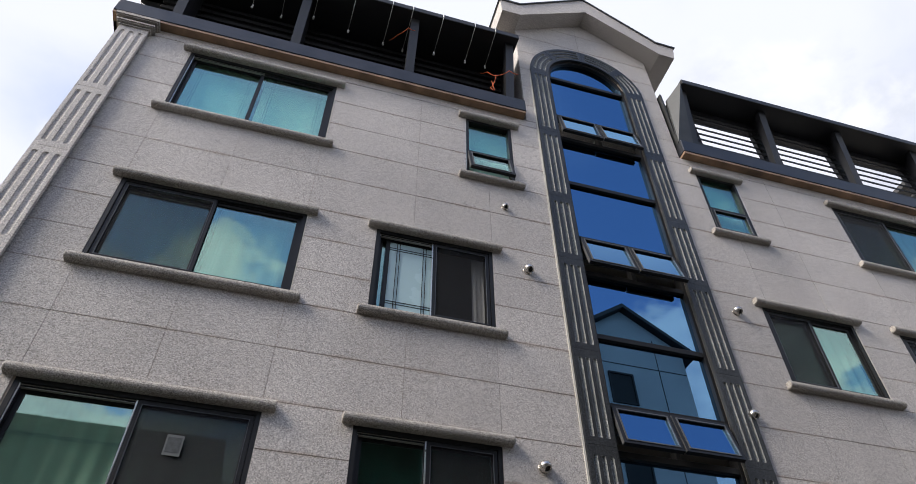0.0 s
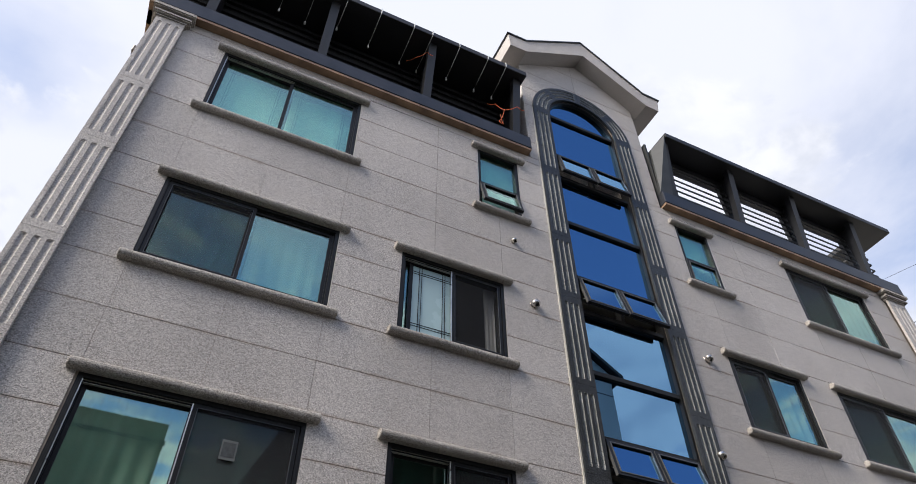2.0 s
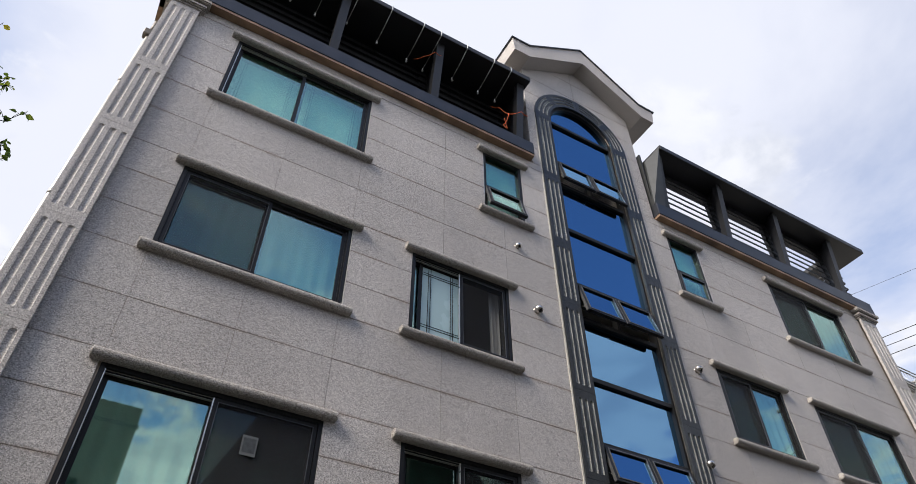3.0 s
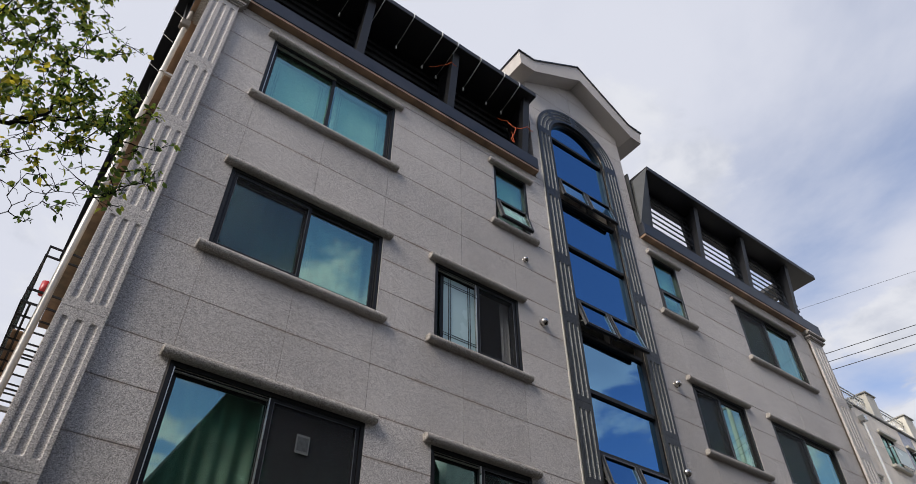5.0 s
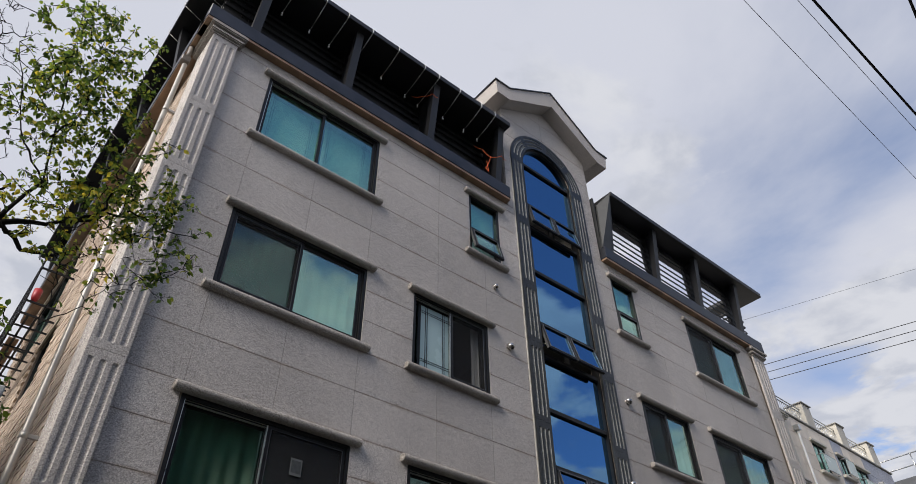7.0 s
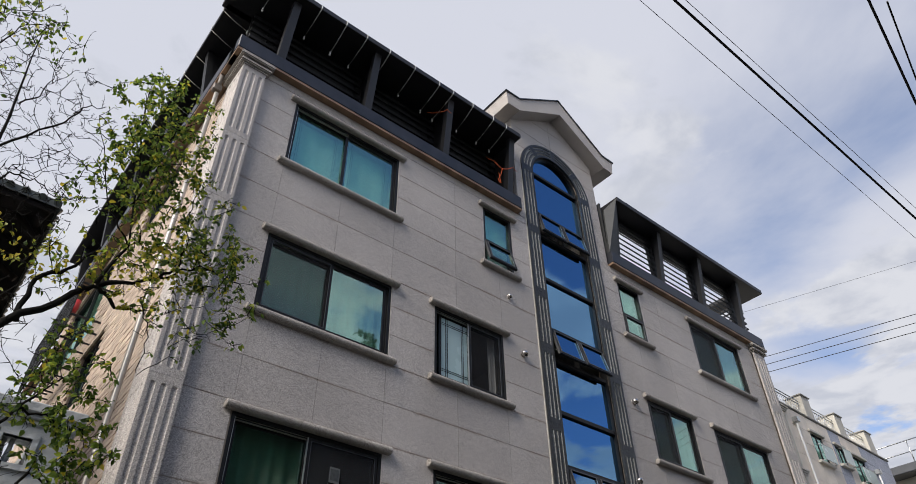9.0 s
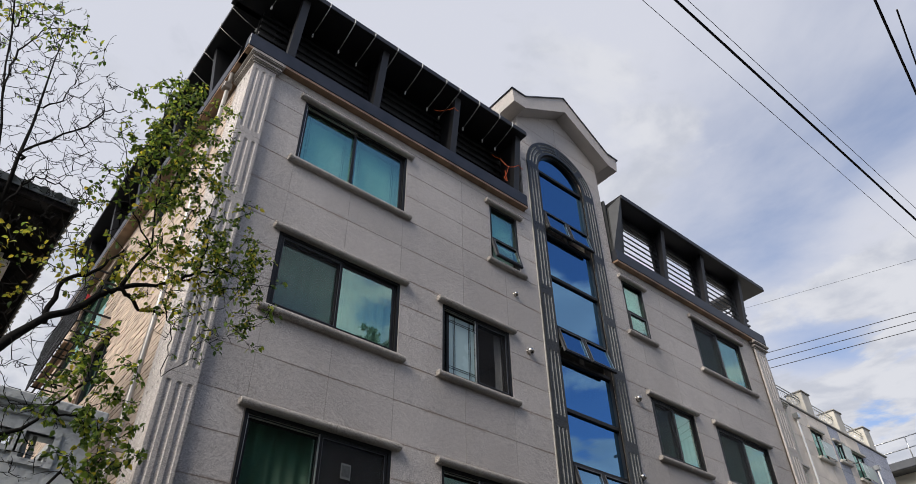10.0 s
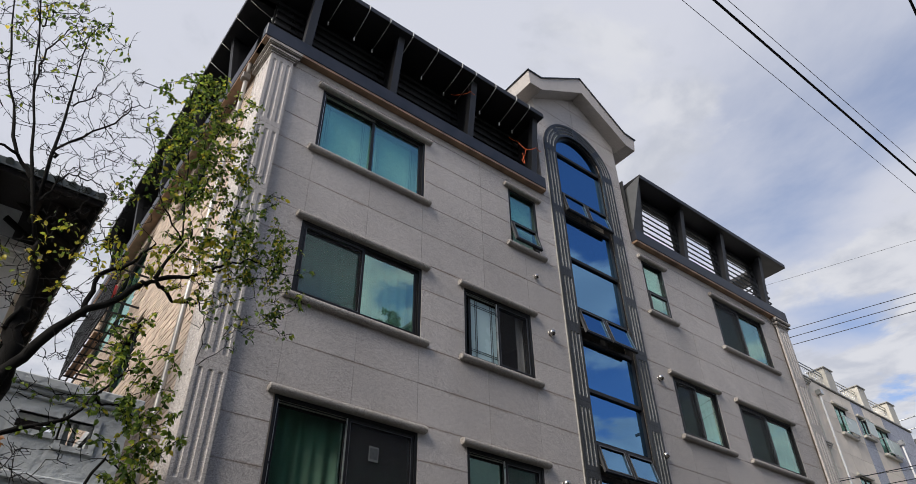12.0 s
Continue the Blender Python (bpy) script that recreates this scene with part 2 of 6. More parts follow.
def glass(name, through_colour, mirror_colour, base, grow, wave=0.0):
    """Coated pane: a tinted view through, and a tinted mirror that grows at grazing angles."""
    m, N, L, b = shader(name)
    N.remove(b)
    out = N["Material Output"]
    tr, gl, mx = N.new("ShaderNodeBsdfTransparent"), N.new("ShaderNodeBsdfGlossy"), N.new("ShaderNodeMixShader")
    tr.inputs["Color"].default_value, gl.inputs["Color"].default_value = (*through_colour, 1), (*mirror_colour, 1)
    gl.inputs["Roughness"].default_value = 0.0
    lw = N.new("ShaderNodeLayerWeight"); lw.inputs["Blend"].default_value = 0.5
    fr = N.new("ShaderNodeMath"); fr.operation = "POWER"; fr.inputs[1].default_value = 4.0
    L.new(lw.outputs["Facing"], fr.inputs[0])
    mr = N.new("ShaderNodeMapRange"); mr.inputs["To Min"].default_value, mr.inputs["To Max"].default_value = base, base + grow
    L.new(fr.outputs[0], mr.inputs["Value"]); L.new(mr.outputs[0], mx.inputs[0])
    L.new(tr.outputs[0], mx.inputs[1]); L.new(gl.outputs[0], mx.inputs[2]); L.new(mx.outputs[0], out.inputs["Surface"])
    if wave:
        tc, no, bp = N.new("ShaderNodeTexCoord"), N.new("ShaderNodeTexNoise"), N.new("ShaderNodeBump")
        no.inputs["Scale"].default_value, no.inputs["Detail"].default_value = 1.1, 1
        bp.inputs["Strength"].default_value, bp.inputs["Distance"].default_value = wave, 0.02
        L.new(tc.outputs["Object"], no.inputs["Vector"]); L.new(no.outputs["Fac"], bp.inputs["Height"]); L.new(bp.outputs[0], gl.inputs["Normal"])
    return m


def mesh_cloth(name, colour, cover):
    m, N, L, b = shader(name)
    out = N["Material Output"]
    tr, mx = N.new("ShaderNodeBsdfTransparent"), N.new("ShaderNodeMixShader")
    b.inputs["Base Color"].default_value, b.inputs["Roughness"].default_value = (*colour, 1), 0.8
    mx.inputs[0].default_value = cover
    L.new(tr.outputs[0], mx.inputs[1]); L.new(b.outputs[0], mx.inputs[2]); L.new(mx.outputs[0], out.inputs["Surface"])
    return m


GRANITE_TONES = ((0.185, 0.168, 0.153), (0.39, 0.357, 0.331), (0.535, 0.493, 0.459), (0.76, 0.708, 0.664))
GRANITE = grained("granite", GRANITE_TONES, 0.0086, 0.62, 0.06, 0.2, (0.88, 1.07), 0.55)
GRANITE_PLAIN = grained("granite_dressed", GRANITE_TONES, 0.0086, 0.62, 0.04, 0.2, (0.9, 1.08))
GRANITE_BAR = grained("granite_bar", ((0.12, 0.105, 0.09), (0.27, 0.245, 0.22), (0.40, 0.365, 0.33), (0.60, 0.555, 0.50)), 0.0085, 0.75, 0.05, 0.5, (0.8, 1.12))
GRANITE_BACK = paint("mortar", (0.28, 0.232, 0.193), 0.9, spread=0.25, bump=0.3)
DARK_CUT = stone("sawn_dark_granite", (0.07, 0.073, 0.07), (0.27, 0.275, 0.265), fleck=90, rough=0.6, random_tint=0.1, bump=0.3, patch=(0.6, 1.5))
DARK_STONE = stone("dark_granite", (0.012, 0.013, 0.014), (0.05, 0.052, 0.054), fleck=90, rough=0.33, random_tint=0.12, bump=0.08, patch=(0.7, 1.5), streak=True, spec=0.3)
BLACK_FRAME = paint("black_aluminium", (0.011, 0.011, 0.012), 0.45, 0.0, 0.2, 9, spec=0.3)
GREY_FRAME = paint("grey_aluminium", (0.10, 0.10, 0.10), 0.4, 0.3, 0.15, 9)
SILVER = paint("bare_aluminium", (0.62, 0.62, 0.60), 0.3, 0.9, 0.1, 9)
COPING = paint("navy_metal", (0.018, 0.020, 0.028), 0.42, 0.0, 0.6, 3.5, spec=0.45, rough_spread=0.2)
CANOPY = paint("charcoal_metal", (0.013, 0.013, 0.015), 0.5, 0.0, 0.25, 2.5)
CANOPY_PLATE = paint("weathered_plate", (0.035, 0.037, 0.037), 0.5, 0.1, 0.35, 3.0)
SLAT = paint("charcoal_slat", (0.010, 0.010, 0.011), 0.5, 0.0, 0.2, 4)
FLASHING = paint("grey_flashing", (0.085, 0.09, 0.1), 0.45, 0.3, 0.25, 2.0)
WOOD = paint("brown_board", (0.26, 0.165, 0.10), 0.6, 0.0, 0.45, 3.0)
TEAL_GLASS = glass("teal_glass", (0.66, 0.89, 0.83), (0.72, 0.93, 0.87), 0.25, 0.40, 0.012)
BLUE_GLASS = glass("blue_glass", (0.10, 0.14, 0.22), (0.22, 0.44, 0.70), 0.62, 0.38, 0.01)
FROST = paint("frosted_pane", (0.41, 0.56, 0.58), 0.25, 0, 0.04, 1.0)
CURTAIN = paint("white_blind", (0.44, 0.44, 0.43), 0.85, 0, 0.05, 2.0)
BLIND = paint("blind_cloth", (0.84, 0.84, 0.79), 0.85, 0, 0.05, 2.0)
MID_CURTAIN = paint("olive_curtain", (0.50, 0.42, 0.37), 0.9, 0, 0.2, 2.0)
DIM_CURTAIN = paint("dim_curtain", (0.13, 0.14, 0.14), 0.9, 0, 0.12, 2.0)
GREY_CURTAIN = paint("grey_curtain", (0.085, 0.145, 0.13), 0.9, 0, 0.15, 2.0)
SCREEN = mesh_cloth("insect_screen", (0.014, 0.014, 0.015), 0.28)
DENSE_SCREEN = mesh_cloth("dense_insect_screen", (0.014, 0.014, 0.015), 0.5)
ROOM = paint("room_paint", (0.30, 0.29, 0.27), 0.9, 0, 0.1, 1.5)
BRICK = paint("beige_brick", (0.54, 0.435, 0.345), 0.85, 0, 0.18, 5.0, 0.6, 0.05, 0.16)
BRICK_JOINT = paint("brick_joint", (0.17, 0.125, 0.095), 0.95, 0, 0.2, 4.0)
STEEL_PIPE = paint("steel_pipe", (0.40, 0.38, 0.35), 0.48, 0.75, 0.15, 3.0)
HOPPER = paint("brown_hopper", (0.17, 0.15, 0.13), 0.5, 0.2, 0.3, 8)
STEEL = paint("stainless", (0.55, 0.52, 0.48), 0.25, 0.95, 0.1, 20)
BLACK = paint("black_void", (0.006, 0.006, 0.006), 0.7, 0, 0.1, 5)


# ---- building blocks ----
def box(bm, x0, x1, y0, y1, z0, z1):
    v = [bm.verts.new(p) for p in ((x0, y0, z0), (x1, y0, z0), (x1, y1, z0), (x0, y1, z0), (x0, y0, z1), (x1, y0, z1), (x1, y1, z1), (x0, y1, z1))]
    for f in ((3, 2, 1, 0), (4, 5, 6, 7), (0, 1, 5, 4), (1, 2, 6, 5), (2, 3, 7, 6), (3, 0, 4, 7)):
        bm.faces.new([v[i] for i in f])
    return v


def chamfer_box(bm, x0, x1, y0, y1, z0, z1, c=0.004):
    """A box with all edges taken off by c."""
    tmp = bmesh.new()
    box(tmp, x0, x1, y0, y1, z0, z1)
    bmesh.ops.bevel(tmp, geom=tmp.edges[:], offset=c, segments=1, affect="EDGES")
    join(bm, tmp)


def join(bm, tmp, m=None):
    if m is not None:
        bmesh.ops.transform(tmp, matrix=m, verts=tmp.verts)
    seen = {}
    for v in tmp.verts:
        seen[v] = bm.verts.new(v.co)
    for f in tmp.faces:
        try:
            g = bm.faces.new([seen[v] for v in f.verts])
            g.smooth = f.smooth
        except ValueError:
            pass
    tmp.free()


def ring(bm, x0, x1, z0, z1, w, y0, y1):
    """A rectangular frame in the plane of the facade, with mitred corners."""
    o = ((x0, z0), (x1, z0), (x1, z1), (x0, z1))
    i = ((x0 + w, z0 + w), (x1 - w, z0 + w), (x1 - w, z1 - w), (x0 + w, z1 - w))
    rows = [[bm.verts.new((x, y, z)) for x, z in q] for q, y in ((o, y0), (i, y0), (i, y1), (o, y1))]
    for k in range(4):
        n = (k + 1) % 4
        for r in range(4):
            s = (r + 1) % 4
            bm.faces.new((rows[r][k], rows[r][n], rows[s][n], rows[s][k]))


def tube(bm, pts, radii, sides=8, caps=True):
    """A tube along points, with a radius at each."""
    pts = [Vector(p) for p in pts]
    if not hasattr(radii, "__len__"):
        radii = [radii] * len(pts)
    loops, prev = [], None
    for k, p in enumerate(pts):
        d = (pts[min(k + 1, len(pts) - 1)] - pts[max(k - 1, 0)]).normalized()
        ref = prev if prev is not None else (Vector((0, 0, 1)) if abs(d.z) < 0.9 else Vector((1, 0, 0)))
        u = (ref - d * ref.dot(d))
        u = u.normalized() if u.length > 1e-6 else d.orthogonal().normalized()
        w = d.cross(u)
        prev = u
        loops.append([bm.verts.new(p + (u * math.cos(a) + w * math.sin(a)) * radii[k]) for a in (2 * math.pi * s / sides for s in range(sides))])
    for a, b in zip(loops, loops[1:]):
        for s in range(sides):
            f = bm.faces.new((a[s], a[(s + 1) % sides], b[(s + 1) % sides], b[s]))
            f.smooth = True
    if caps:
        bm.faces.new(loops[0][::-1])
        bm.faces.new(loops[-1])


def finish(ob, bm, material):
    bmesh.ops.recalc_face_normals(bm, faces=bm.faces)
    bm.to_mesh(ob.data)
    bm.free()
    ob.data.materials.append(material)
    return ob


def part(name, bm, material, parent=None, label=""):
    ob = finish(new(name, bpy.data.meshes.new(name)), bm, material)
    ob.parent = parent
    return tagged(ob, label)


def thing(name, label, category, group="", kind=""):
    return tagged(new(name), label, category, group, kind)


def extrude_profile(bm, prof, x0, x1, cap_in=0.0):
    """A closed (y, z) profile drawn out along x; ends drawn in by cap_in for a rounded end."""
    cy = sum(p[0] for p in prof) / len(prof)
    cz = sum(p[1] for p in prof) / len(prof)
    stations = [(x0, 0.72), (x0 + cap_in * 0.4, 0.93), (x0 + cap_in, 1.0), (x1 - cap_in, 1.0), (x1 - cap_in * 0.4, 0.93), (x1, 0.72)] if cap_in else [(x0, 1), (x1, 1)]
    loops = [[bm.verts.new((x, cy + (y - cy) * s, cz + (z - cz) * s)) for y, z in prof] for x, s in stations]
    for a, b in zip(loops, loops[1:]):
        for k in range(len(prof)):
            n = (k + 1) % len(prof)
            bm.faces.new((a[k], a[n], b[n], b[k]))
    bm.faces.new(loops[0][::-1])
    bm.faces.new(loops[-1])


# ---- the granite front ----
WALL = 6.20                       # front face of the slabs
XL, XR = -4.50, 11.20             # ends of the roof edge
FLANK = -4.40                     # face of the brick side wall
MID = 3.29                        # axis of the stair window
SIDE_END = 17.0                   # depth of the building
PARAPET = 11.24
GABLE_L, GABLE_R = 1.93, 4.80

# windows: x0, x1, z0, z1, kind, which half carries the insect screen, what hangs behind
WINDOWS = [
    (-3.40, -1.22, 9.45, 10.87, "slider", "", "blind"),
    (-3.40, -1.22, 6.62, 7.93, "slider", "left", "right_curtain"),
    (-3.38, -1.22, 2.95, 5.13, "slider", "right", "olive"),
    (-0.34, 1.20, 6.62, 7.93, "slider", "right", "frost_left"),
    (0.86, 1.63, 9.45, 10.87, "vent", "", "blind"),
    (-0.34, 1.20, 3.75, 5.13, "slider", "right", "dark"),
    (5.01, 5.78, 9.43, 10.85, "vent_shut", "", "blind"),
    (7.75, 9.93, 9.43, 10.85, "slider", "left", "dim_right"),
    (5.25, 6.79, 6.62, 7.93, "slider", "left", "pale_right"),
    (7.61, 9.79, 6.62, 7.93, "slider", "left", "dim_right"),
]
STAIR = (2.50, 4.08, 3.0, 12.97)   # opening of the stair window up to the spring of its arch
ARCH_R = 0.79


def subtract(rects, hole):
    out = []
    hx0, hx1, hz0, hz1 = hole
    for x0, x1, z0, z1 in rects:
        if hx1 <= x0 or hx0 >= x1 or hz1 <= z0 or hz0 >= z1:
            out.append((x0, x1, z0, z1))
            continue
        if hx0 > x0: out.append((x0, hx0, z0, z1))
        if hx1 < x1: out.append((hx1, x1, z0, z1))
        a, b = max(x0, hx0), min(x1, hx1)
        if hz0 > z0: out.append((a, b, z0, hz0))
        if hz1 < z1: out.append((a, b, hz1, z1))
    return out


def gable_top(x):
    """Underside of the gable roof over the front wall."""
    return 15.45 - 0.64 * abs(x - 3.46)


def arch_bottom(x, r):
    d = abs(x - MID)
    return STAIR[3] + math.sqrt(max(0.0, r * r - d * d)) if d < r else 0.0


def strip_wall(bm, x0, x1, z0, z1, y0, y1, r, step=0.09):
    """A piece of wall cut by the arch below and the gable above, built from narrow strips."""
    n = max(1, math.ceil((x1 - x0) / step))
    for k in range(n):
        a, b = x0 + (x1 - x0) * k / n, x0 + (x1 - x0) * (k + 1) / n
        lo = [max(z0, arch_bottom(x, r)) for x in (a, b)]
        hi = [min(z1, gable_top(x)) for x in (a, b)]
        if hi[0] - lo[0] < 0.005 or hi[1] - lo[1] < 0.005:
            continue
        v = [bm.verts.new((x, y, z)) for y in (y0, y1) for x, z in ((a, lo[0]), (b, lo[1]), (b, hi[1]), (a, hi[0]))]
        for f in ((0, 1, 2, 3), (7, 6, 5, 4), (0, 4, 5, 1), (1, 5, 6, 2), (2, 6, 7, 3), (3, 7, 4, 0)):
            bm.faces.new([v[i] for i in f])
    bmesh.ops.remove_doubles(bm, verts=bm.verts, dist=0.0005)


HOLES = [(w[0], w[1], w[2], w[3]) for w in WINDOWS]


def build_front():
    wall = thing("wall_front", "speckled grey granite slab facade with thin brown joints", "wall", kind="structure")
    rects = [(FLANK + 0.02, XR - 0.02, 0.0, PARAPET)]
    for h in HOLES + [(STAIR[0], STAIR[1], STAIR[2], PARAPET)]:
        rects = subtract(rects, h)
    rects += [(GABLE_L + 0.02, STAIR[0], PARAPET, STAIR[3]), (STAIR[1], GABLE_R - 0.02, PARAPET, STAIR[3])]
    for group in connected(rects):
        bm = slab_mesh(group, WALL + 0.006, WALL + 0.22)
        part("backing", bm, GRANITE_BACK, wall)
    bm = bmesh.new()
    strip_wall(bm, GABLE_L + 0.02, GABLE_R - 0.02, STAIR[3], 16.0, WALL + 0.006, WALL + 0.22, ARCH_R)
    part("backing", bm, GRANITE_BACK, wall)
    return wall


ROWS_Z = [0.0, 0.62, 1.24, 1.86, 2.48, 3.10, 3.65, 4.20, 4.75, 5.26, 5.89, 6.51, 7.03, 7.555, 8.07, 8.72, 9.36, 9.93, 10.50, 11.07, PARAPET]
COLS = [-4.10, -3.40, -2.32, -1.24, 0.13, 1.20, 2.13]
COLS = COLS + [2 * MID - x for x in reversed(COLS)]
GABLE_ROWS = [PARAPET, 11.72, 12.35, 12.97, 13.60, 14.23, 14.86, 15.5]


def cells_of(rects):
    """Cuts rectangles at all their edges, so that neighbours share corners."""
    xs = sorted({round(v, 4) for r in rects for v in r[:2]})
    zs = sorted({round(v, 4) for r in rects for v in r[2:]})
    out = {}
    for i in range(len(xs) - 1):
        for j in range(len(zs) - 1):
            cx, cz = (xs[i] + xs[i + 1]) / 2, (zs[j] + zs[j + 1]) / 2
            if any(r[0] < cx < r[1] and r[2] < cz < r[3] for r in rects):
                out[i, j] = (xs[i], xs[i + 1], zs[j], zs[j + 1])
    return out


def connected(rects):
    """Groups the cells of a slab that hang together."""
    cells = cells_of(rects)
    left, groups = set(cells), []
    while left:
        todo, group = [left.pop()], {}
        while todo:
            i, j = todo.pop()
            group[i, j] = cells[i, j]
            for n in ((i + 1, j), (i - 1, j), (i, j + 1), (i, j - 1)):
                if n in left:
                    left.remove(n)
                    todo.append(n)
        groups.append(group)
    return groups


def slab_mesh(cells, y0, y1):
    bm, pool = bmesh.new(), {}

    def at(x, y, z):
        key = (round(x, 4), round(y, 4), round(z, 4))
        if key not in pool:
            pool[key] = bm.verts.new((x, y, z))
        return pool[key]
    for (i, j), (x0, x1, z0, z1) in cells.items():
        bm.faces.new((at(x0, y0, z0), at(x1, y0, z0), at(x1, y0, z1), at(x0, y0, z1)))
        for n, (a, b) in {(i - 1, j): ((x0, z1), (x0, z0)), (i + 1, j): ((x1, z0), (x1, z1)), (i, j - 1): ((x0, z0), (x1, z0)), (i, j + 1): ((x1, z1), (x0, z1))}.items():
            if n not in cells:
                bm.faces.new((at(a[0], y0, a[1]), at(a[0], y1, a[1]), at(b[0], y1, b[1]), at(b[0], y0, b[1])))
    return bm


def build_slabs(wall):
    side, gap = 0.0022, 0.0037
    rnd = random.Random(4)
    for z0, z1 in zip(ROWS_Z, ROWS_Z[1:]):
        for x0, x1 in zip(COLS, COLS[1:]):
            rects = [(x0 + side, x1 - side, z0 + gap, z1 - gap)]
            for h in HOLES + [(STAIR[0] - 0.05, STAIR[1] + 0.05, STAIR[2], 20)]:
                rects = subtract(rects, h)
            rects = [r for r in rects if r[1] - r[0] > 0.03 and r[3] - r[2] > 0.03]
            if not rects:
                continue
            y = WALL + rnd.uniform(-0.0012, 0.0012)
            for piece in connected(rects):
                part("granite_slab", slab_mesh(piece, y, WALL + 0.03), GRANITE, wall)
    for z0, z1 in zip(GABLE_ROWS, GABLE_ROWS[1:]):
        for x0, x1 in ((GABLE_L, MID), (MID, GABLE_R)):
            bm = bmesh.new()
            if z1 <= STAIR[3] + 0.01:
                x0, x1 = (x0, STAIR[0] - 0.05) if x0 < MID else (STAIR[1] + 0.05, x1)
                box(bm, x0 + gap, x1 - gap, WALL, WALL + 0.03, z0 + gap, z1 - gap)
            else:
                strip_wall(bm, x0 + gap, x1 - gap, z0 + gap, z1 - gap, WALL, WALL + 0.03, ARCH_R + 0.1)
            if len(bm.verts):
                part("granite_slab", bm, GRANITE, wall)
            else:
                bm.free()


# ---- granite bars over and under the windows ----
def bar_profile(z, h=0.105, depth=0.095):
    r = h / 2
    pts = [(WALL + 0.02, z + r), (WALL - depth + r * 0.8, z + r)]
    pts += [(WALL - depth + r * 0.8 - r * 0.8 * math.sin(a), z + r * math.cos(a)) for a in (math.pi * k / 8 for k in range(1, 8))]
    return pts + [(WALL - depth + r * 0.8, z - r), (WALL + 0.02, z - r)]


def granite_bar(name, x0, x1, z, window):
    bm = bmesh.new()
    extrude_profile(bm, bar_profile(z), x0, x1, 0.018)
    part(name, bm, GRANITE_BAR, window, "rounded grey granite bar")


def pane(name, x0, x1, z0, z1, y, parent, material, label=""):
    bm = bmesh.new()
    box(bm, x0, x1, y, y + 0.006, z0, z1)
    ob = part(name, bm, material, parent, label)
    ob.visible_shadow = False
    return ob


def folds(bm, x0, x1, z0, z1, y, depth=0.02, pitch=0.11):
    n = max(8, int((x1 - x0) / 0.02))
    lo, hi = [], []
    for k in range(n + 1):
        x = x0 + (x1 - x0) * k / n
        yy = y + depth * math.sin(x / pitch * 2 * math.pi) + 0.4 * depth * math.sin(x / pitch * 4.7)
        lo.append(bm.verts.new((x, yy, z0)))
        hi.append(bm.verts.new((x, yy, z1)))
    for k in range(n):
        bm.faces.new((lo[k], lo[k + 1], hi[k + 1], hi[k])).smooth = True


def muntins(win, x0, x1, z0, z1, y, material):
    """Fine double lines near the edges of a pane."""
    for d in (0.10, 0.135):
        for x in (x0 + d, x1 - d):
            bm = bmesh.new()
            box(bm, x - 0.004, x + 0.004, y, y + 0.004, z0, z1)
            part("glazing_bar", bm, material, win)
        for z in (z0 + d, z1 - d):
            bm = bmesh.new()
            box(bm, x0, x1, y + 0.005, y + 0.009, z - 0.004, z + 0.004)
            part("glazing_bar", bm, material, win)


